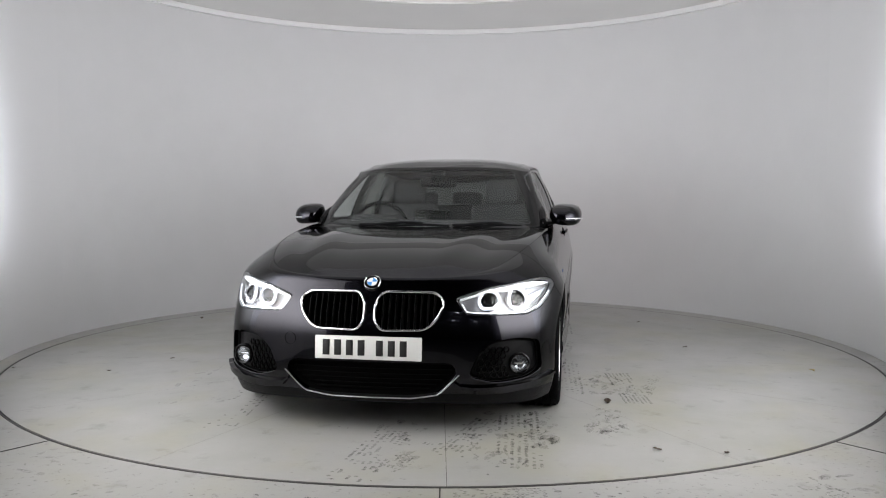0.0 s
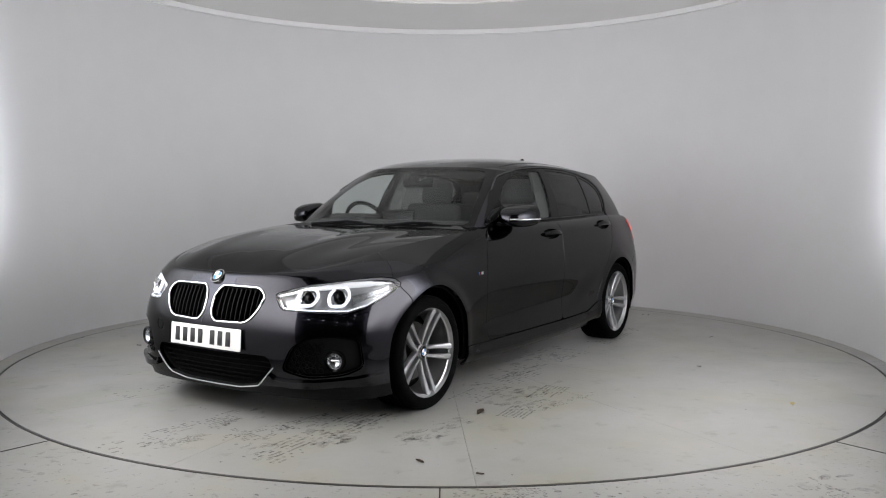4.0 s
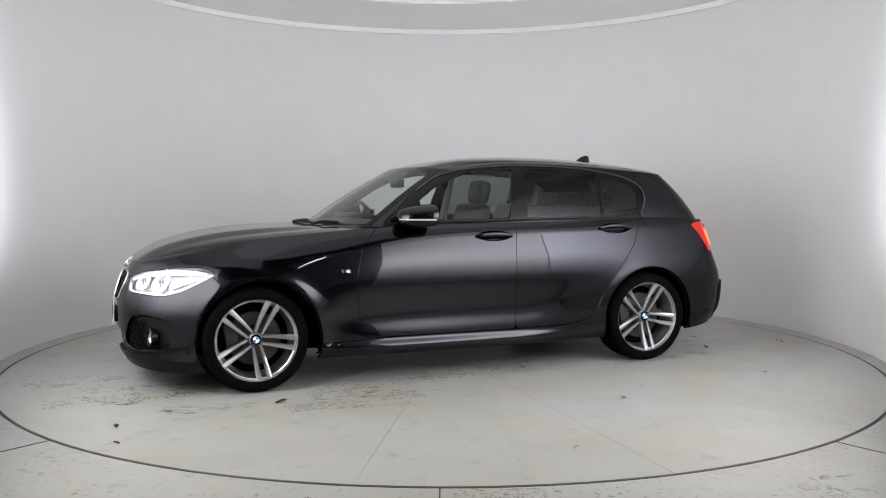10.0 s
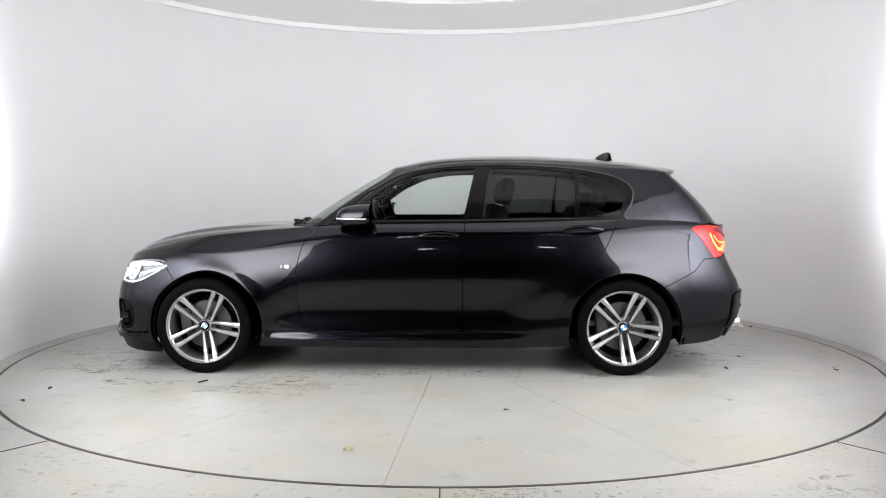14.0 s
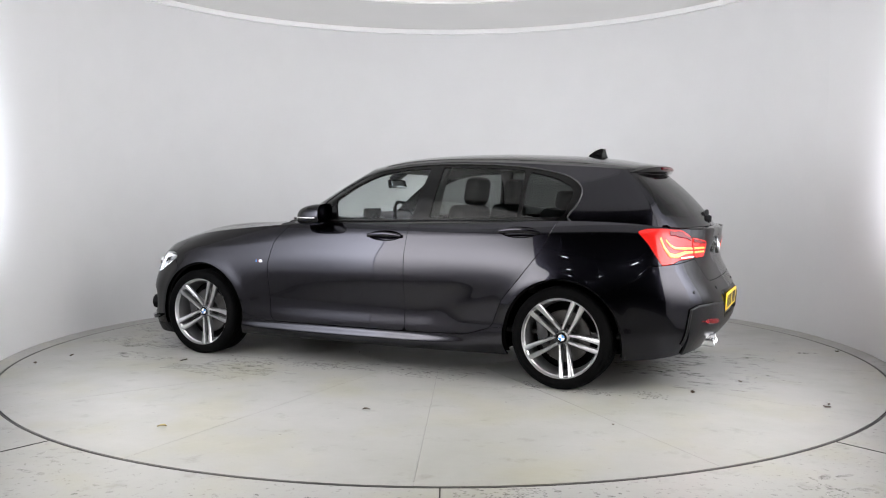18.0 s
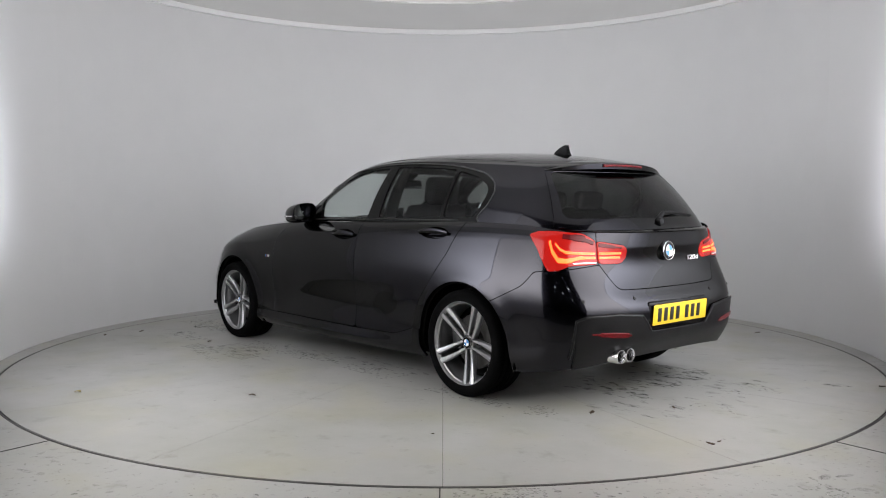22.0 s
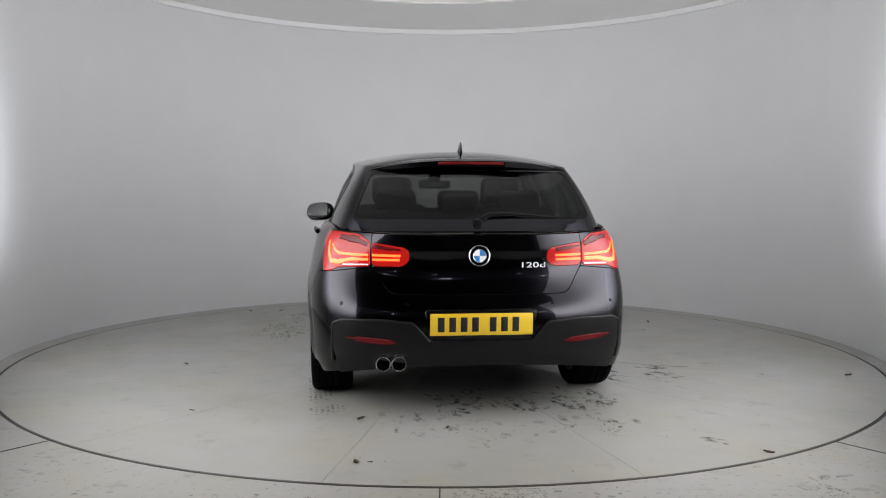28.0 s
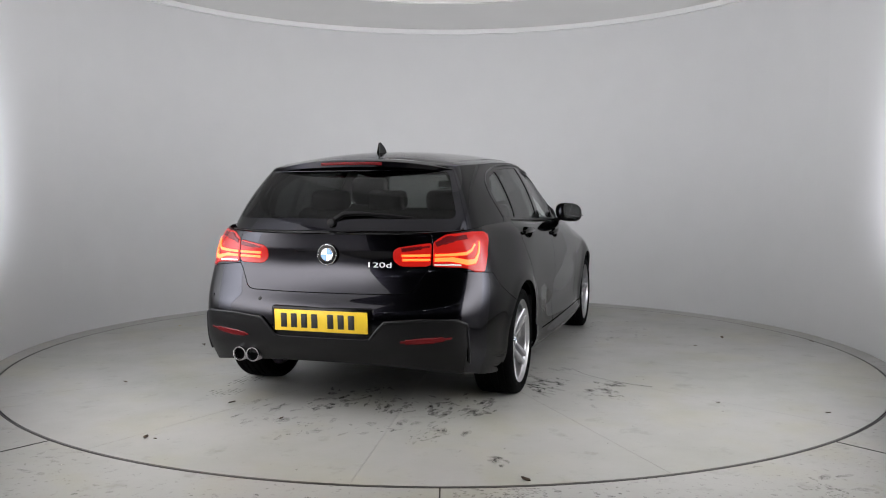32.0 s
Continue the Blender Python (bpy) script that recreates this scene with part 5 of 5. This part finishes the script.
# wheels
def build_wheel():
    w = new("wheel")
    w.parent = car
    t = [(.236, .100), (.240, .112), (.260, .119), (.283, .117), (.297, .108), (.3035, .095)]
    tread = []
    for y in (.070, .030, -.010, -.050):
        tread += [(.306, y + .006), (.298, y + .005), (.298, y - .003), (.306, y - .004)]
    t += tread + [(.3035, -.095), (.294, -.108), (.260, -.118), (.236, -.100)]
    tyre = part("tyre", turned(t, 72), RUBBER, w, "black low-profile tyre", angle=50)
    rim = part("rim", turned([(.215, -.095), (.225, -.09), (.222, .02), (.224, .085), (.2395, .098), (.243, .104), (.241, .109), (.237, .109), (.233, .102), (.229, .080), (.220, .05), (.205, -.06), (.215, -.095)], 72), ALLOY, w, "silver rim")
    for k in range(5):
        a0 = radians(115 + 72 * k)
        for e in (-1, 1):
            bm = bmesh.new()
            rings = []
            for i in range(11):
                q = i / 10
                r = .040 + .192 * q
                off = e * (.0212 + .0080 * q + .002 * math.sin(math.pi * q))
                wdt = .0080 + .0088 * q**1.2
                y = .064 + .036 * q**1.5
                dep = .034 - .012 * q
                ca, sa = math.cos(a0), math.sin(a0)

                def at_(o, yy):
                    return bm.verts.new((r * ca - o * sa, yy, r * sa + o * ca))
                rings.append([at_(off - wdt, y - dep), at_(off - wdt, y - .006), at_(off - wdt * (.8 if e > 0 else .6), y - .0005), at_(off + e * wdt * .1, y), at_(off + wdt * (.6 if e > 0 else .8), y - .0005), at_(off + wdt, y - .006), at_(off + wdt, y - dep)])
            for a, b in zip(rings, rings[1:]):
                for j in range(7):
                    bm.faces.new((a[j], a[(j + 1) % 7], b[(j + 1) % 7], b[j]))
            bm.faces.new(rings[0]), bm.faces.new(rings[-1])
            bmesh.ops.recalc_face_normals(bm, faces=bm.faces)
            part("spoke", bm, ALLOY, rim, angle=45)
        hub_m = pose(.056 * math.cos(a0), .046, .056 * math.sin(a0))
        part("wheel_bolt", turned([(0, .004), (.0085, .004), (.0095, -.004), (.0125, -.004), (.0125, -.02)], 16, hub_m), ALLOY_DARK_AND_SHADE, rim)
    part("hub", turned([(0, .060), (.033, .060), (.038, .055), (.041, .030)], 48), ALLOY, rim)
    # Recess behind the bolts: its shade is put into the darker alloy colour.
    part("hub_well", turned([(.041, .034), (.068, .026), (.070, -.02)], 48), ALLOY_DARK_AND_SHADE, rim)
    roundel((0, .069, 0), (0, 1, 0), .033, rim)
    disc = part("brake_disc", turned([(.045, .030), (.070, .030), (.075, .004), (.155, .004), (.157, .0), (.155, -.018), (.05, -.018)], 56), STEEL, w, "steel brake disc")
    part("brake_caliper", box(bmesh.new(), (.075, .07, .17), pose(.135, -.002, .02, 0, 10, 0), .018), ALLOY_DARK_AND_SHADE, w, "grey brake caliper")
    part("brake_backing", turned([(0, -.05), (.20, -.05), (.205, -.03)], 40), CAVITY, w)
    tagged(w, "eighteen-inch silver double-spoke alloy wheel with a black tyre")
    return w


wheel = build_wheel()
TYRE_Z = .306
wheel.matrix_local = pose(1.345, .765, TYRE_Z)
copy_thing(wheel, pose(-1.345, .758, TYRE_Z, 0, -2, 0))
copy_thing(wheel, pose(1.345, -.765, TYRE_Z, 0, 20, 180))
copy_thing(wheel, pose(-1.345, -.758, TYRE_Z, 0, -30, 180))


# inside the car
def seat(x, y, head=True):
    s = part("front_seat", box(bmesh.new(), (.50, .50, .15), pose(x, y, .50, 0, -6, 0), .05, 3), FABRIC, car, "dark fabric front seat")
    part("backrest", box(bmesh.new(), (.13, .48, .62), pose(x - .27, y, .78, 0, -14, 0), .05, 3), FABRIC, s)
    part("headrest", box(bmesh.new(), (.10, .265, .19), pose(x - .385, y, 1.175, 0, -10, 0), .045, 3), FABRIC, s)
    for e in (-.05, .05):
        part("headrest_post", tube([(x - .335, y + e, 1.02), (x - .37, y + e, 1.12)], .006), CHROME, s)


seat(-.225, .37)
seat(-.225, -.37)
bench = part("rear_bench", box(bmesh.new(), (.48, 1.24, .16), pose(-.78, 0, .52), .05, 3), FABRIC, car, "dark fabric rear bench")
part("backrest", box(bmesh.new(), (.14, 1.24, .55), pose(-1.12, 0, .80, 0, -18, 0), .05, 3), FABRIC, bench)
for y in (-.38, 0, .38):
    part("headrest", box(bmesh.new(), (.09, .25, .12), pose(-1.235, y, 1.115, 0, -12, 0), .035, 3), FABRIC, bench)
dash = part("dashboard", box(bmesh.new(), (.42, 1.36, .22), pose(.60, 0, .86, 0, 6, 0), .06, 4), DASH, car, "dark dashboard")
part("instrument_hood", box(bmesh.new(), (.20, .34, .09), pose(.44, -.37, .975), .04, 4), DASH, dash)
part("screen", box(bmesh.new(), (.02, .24, .10), pose(.42, 0, 1.0, 0, -10, 0), .006), GLOSS_BLACK, dash)
part("steering_wheel", turned([(.172, .012), (.186, .016), (.196, 0), (.186, -.016), (.172, -.012), (.166, 0), (.172, .012)], 48, pose(.30, -.37, .93, 0, 0, 0) @ pose(0, 0, 0, 0, 0, -90) @ pose(0, 0, 0, -24, 0, 0)), GLOSS_BLACK, car, "dark steering wheel")
part("steering_boss", box(bmesh.new(), (.05, .30, .07), pose(.31, -.37, .93, 0, -24, 0), .02, 3), DASH, car)
rvm = part("rear_view_mirror", box(bmesh.new(), (.03, .25, .065), pose(.20, 0, 1.232, 0, 10, 0), .014, 3), GLOSS_BLACK, car, "inside rear-view mirror")
part("mirror_glass", box(bmesh.new(), (.004, .225, .048), pose(.182, 0, 1.229, 0, 10, 0), .001), MIRROR, rvm)
part("mirror_mount", tube([(.21, 0, 1.245), (.235, 0, 1.29)], .016), BLACK, rvm)
part("sensor_box", box(bmesh.new(), (.11, .09, .05), pose(.19, 0, 1.292, 0, 32, 0), .012), BLACK, car)
part("parcel_shelf", box(bmesh.new(), (.60, 1.2, .02), pose(-1.60, 0, .96), .006), FABRIC, car)
for sgn in (1, -1):
    part("belt_pillar", tube([(-.43, sgn * .70, .95), (-.45, sgn * .62, 1.18), (-.47, sgn * .545, 1.34)], [.05, .045, .05], seg=8, flat=.5), LINER, car, "grey inner pillar trim")


# ---- marks and litter on the turntable ----
def dirt_mat(name, color, cover):
    """A thin, patchy film of dirt."""
    m = bpy.data.materials.new(name)
    m.use_nodes = True
    nt = m.node_tree
    b, out = nt.nodes["Principled BSDF"], nt.nodes["Material Output"]
    b.inputs["Base Color"].default_value = (*color, 1)
    b.inputs["Roughness"].default_value = 0.7
    tr, mix, n, mr, tc = (nt.nodes.new("ShaderNode" + k) for k in ("BsdfTransparent", "MixShader", "TexNoise", "MapRange", "TexCoord"))
    n.inputs["Scale"].default_value, n.inputs["Detail"].default_value = 45, 6
    mr.inputs[1].default_value, mr.inputs[2].default_value, mr.inputs[3].default_value, mr.inputs[4].default_value = 0.35, 0.65, cover * 0.25, cover
    nt.links.new(tc.outputs["Object"], n.inputs["Vector"])
    nt.links.new(n.outputs["Fac"], mr.inputs[0])
    nt.links.new(mr.outputs[0], mix.inputs[0])
    nt.links.new(tr.outputs[0], mix.inputs[1])
    nt.links.new(b.outputs[0], mix.inputs[2])
    nt.links.new(mix.outputs[0], out.inputs[0])
    return m


DIRT = dirt_mat("tyre_dirt", (0.045, 0.042, 0.036), 0.56)
DIRT_SOFT = dirt_mat("soft_dirt", (0.09, 0.085, 0.07), 0.26)
LEAF = mat("dry_leaf", (0.075, 0.05, 0.03), 0.8, vary=0.4, scale=60)
LEAF_PALE = mat("pale_dry_leaf", (0.42, 0.34, 0.14), 0.8, vary=0.3, scale=60)
rng = random.Random(7)


def fleck(v, f, x, y, rx, ry, turn, z, n=6, rag=0.35):
    """One flat, ragged fleck, a fraction of a millimetre thick."""
    k = len(v)
    for i in range(n):
        a = 2 * math.pi * i / n
        r = 1 + rag * (rng.random() - 0.5) * 2
        px, py = rx * r * math.cos(a), ry * r * math.sin(a)
        v.append((x + px * math.cos(turn) - py * math.sin(turn), y + px * math.sin(turn) + py * math.cos(turn), z))
    f.append(list(range(k, k + n)))


def tread_mark(a, b, width, keep, material, name="tyre_mark", parent=None):
    """A tyre's print: slanted blocks in rows, worn away here and there."""
    v, f = [], []
    a, b = Vector(a), Vector(b)
    d = (b - a)
    n = int(d.length / 0.017)
    d.normalize()
    side_v = Vector((-d.y, d.x))
    turn = math.atan2(d.y, d.x)
    for i in range(n):
        for j in range(7):
            q = a + d * (i * 0.017 + 0.004 * (j % 2)) + side_v * ((j - 3) / 7 * width)
            fade = noise.noise(Vector((q.x * 5, q.y * 5, 3.1))) + 0.5 * noise.noise(Vector((q.x * 17, q.y * 17, 9)))
            if rng.random() < keep + 0.9 * fade:
                fleck(v, f, q.x, q.y, 0.0075 + 0.003 * rng.random(), width / 22, turn + (0.5 if j < 3 else -0.5) + 0.2 * rng.random(), 0.0010 + 0.00001 * (len(f) % 9), 5)
    if f:
        tagged(obj(name, v, f, material, parent or turntable, smooth=False), "dark tyre tread print on the floor", kind="stuff")


def dirt_patch(c, rx, ry, count, material, size=0.02, turn=0.0, name="dirt_patch", parent=None):
    v, f = [], []
    for i in range(count):
        r, a = math.sqrt(rng.random()), rng.random() * 2 * math.pi
        x, y = r * rx * math.cos(a), r * ry * math.sin(a)
        q = Vector((c[0] + x * math.cos(turn) - y * math.sin(turn), c[1] + x * math.sin(turn) + y * math.cos(turn)))
        if noise.noise(Vector((q.x * 4, q.y * 4, 1))) + 0.35 * (1 - r) > 0.0:
            s = size * (0.18 + rng.random()**3 * 1.3)
            fleck(v, f, q.x, q.y, s * 1.5, s * (0.35 + 0.5 * rng.random()), turn + rng.gauss(0, 0.35), 0.0012 + 0.00002 * (len(f) % 23), 7, 0.55)
    if f:
        tagged(obj(name, v, f, material, parent or turntable, smooth=False), "dark dirt smeared on the floor", kind="stuff")


tread_mark((2.18, .14), (2.93, .10), .20, .22, DIRT)
tread_mark((2.35, .30), (2.93, .22), .14, .10, DIRT)
tread_mark((1.72, .70), (2.66, .78), .22, .55, DIRT)
tread_mark((1.90, .55), (2.55, .44), .18, .32, DIRT)
tread_mark((1.42, 1.34), (.62, 1.24), .16, .62, DIRT)
tread_mark((1.25, .95), (.35, .90), .20, .40, DIRT)
tread_mark((1.20, 1.38), (.55, 1.50), .10, .15, DIRT)
tread_mark((2.30, -.74), (1.50, -.84), .20, .12, DIRT)
tread_mark((.55, .80), (-.55, .86), .22, .28, DIRT)
tread_mark((-.9, .85), (-1.8, .80), .20, .20, DIRT)
dirt_patch((2.10, .70), .55, .22, 240, DIRT_SOFT, .026)
dirt_patch((2.45, .15), .45, .2, 130, DIRT_SOFT, .022)
dirt_patch((1.85, 1.15), .28, .12, 120, DIRT_SOFT, .024)
dirt_patch((1.0, 1.2), .5, .25, 200, DIRT_SOFT, .024)
dirt_patch((.2, .75), .9, .22, 220, DIRT_SOFT, .022)
dirt_patch((-1.62, -.20), .36, .62, 420, DIRT, .022, .15)
dirt_patch((-1.95, -.1), .5, .7, 260, DIRT_SOFT, .026)
dirt_patch((-.95, -1.15), .32, .30, 300, DIRT, .020, .8)
dirt_patch((-.9, -1.0), .6, .4, 200, DIRT_SOFT, .03, .8)
dirt_patch((-2.48, -1.03), .10, .045, 60, DIRT_SOFT, .022, .5)
dirt_patch((-2.15, -.60), .18, .10, 60, DIRT, .010)
dirt_patch((-2.25, .05), .12, .10, 40, DIRT, .008)
dirt_patch((1.2, -1.1), .8, .3, 120, DIRT_SOFT, .022)
dirt_patch((0, 0), 2.85, 2.85, 420, DIRT, .0055)
# a curved scrape
pts = curve([(-.40, -1.02, .0014), (-.57, -1.14, .0014), (-.70, -1.31, .0014), (-.78, -1.48, .0014), (-.80, -1.56, .0014)], 40)
v, f = [], []
for i, q in enumerate(pts):
    w = 0.004 + 0.012 * max(0, (i - 22) / 18)
    d = pts[min(i + 1, 39)] - pts[max(i - 1, 0)]
    nrm = np.array((-d[1], d[0], 0)) / np.hypot(d[0], d[1])
    v += [tuple(q + nrm * w), tuple(q - nrm * w)]
for i in range(39):
    f.append([2 * i, 2 * i + 1, 2 * i + 3, 2 * i + 2])
tagged(obj("scrape", v, f, DIRT, turntable, smooth=False), "dark curved scrape on the floor")


def dry_leaf(x, y, size, material, turn):
    """A small curled leaf: two bent halves and a stalk."""
    bm = bmesh.new()
    rows_ = []
    for i in range(7):
        u = i / 6
        w = math.sin(math.pi * min(u * 1.05, 1))**0.8 * size * .33 * (1 + .25 * math.sin(u * 17 + x * 9))
        z = 0.004 + size * 0.10 * math.sin(u * 3.0 + x)
        rows_.append([bm.verts.new((size * (u - .5), e * w, z + abs(e) * size * .12 + 0.001)) for e in (-1, -.5, 0, .5, 1)])
    for a, b in zip(rows_, rows_[1:]):
        for k in range(4):
            bm.faces.new((a[k], a[k + 1], b[k + 1], b[k]))
    bmesh.ops.solidify(bm, geom=bm.faces[:], thickness=0.0012)
    bmesh.ops.transform(bm, matrix=pose(x, y, 0, 0, 0, turn), verts=bm.verts)
    return part("dry_leaf", bm, material, turntable, "small curled dry leaf")


for i, (x, y, s) in enumerate(((1.43, 1.17, .075), (-.39, 1.79, .05), (2.28, 1.37, .05), (2.28, 1.67, .045), (1.16, -2.0, .055), (1.19, -2.67, .045), (-1.90, .63, .05), (-2.12, .21, .035),
                               (-2.61, .66, .05), (-2.66, -1.17, .06), (-1.65, 1.52, .035), (-1.11, -1.93, .045), (-1.17, -2.48, .055), (-2.62, .60, .03), (.7, -1.8, .04))):
    dry_leaf(x, y, .8 * s, LEAF, 47 * i)
dry_leaf(.35, 2.51, .045, LEAF_PALE, 30)

# marks on the floor before the turntable
tread_mark((.05, -3.02), (.42, -3.04), .12, .30, DIRT, parent=ground)
tread_mark((.62, -3.00), (.86, -3.30), .16, .40, DIRT, parent=ground)
tread_mark((1.40, -2.78), (1.55, -3.20), .14, .25, DIRT, parent=ground)
tread_mark((-1.2, -3.1), (-.5, -3.2), .16, .05, DIRT, parent=ground)
dirt_patch((.2, -3.12), 1.9, .14, 260, DIRT, .008, parent=ground)
dirt_patch((-1.9, -2.75), .5, .25, 90, DIRT_SOFT, .02, -.5, parent=ground)
dirt_patch((1.9, -2.75), .5, .25, 90, DIRT_SOFT, .02, .5, parent=ground)
for a in (-90.2, -52.0, -128.0):
    ca, sa = math.cos(radians(a)), math.sin(radians(a))
    bm = bmesh.new()
    box(bm, (4.0, .004, .003), Matrix.Translation((ca * 4.98, sa * 4.98, -.0005)) @ pose(0, 0, 0, 0, 0, a))
    tagged(part("floor_joint", bm, CAVITY, ground, smooth=False), "thin dark joint in the floor")


def table_pose(t, x=0.0, y=0.0):
    a = radians(TURN_0 + TURN_RATE * t)
    return pose(x * math.cos(a) - y * math.sin(a), x * math.sin(a) + y * math.cos(a), 0, 0, 0, math.degrees(a))


def motions():
    walk(car, [(t, table_pose(t, *CAR_ON_TABLE)) for t in range(33)])
    walk(turntable, [(t, table_pose(t)) for t in range(33)])


motions()
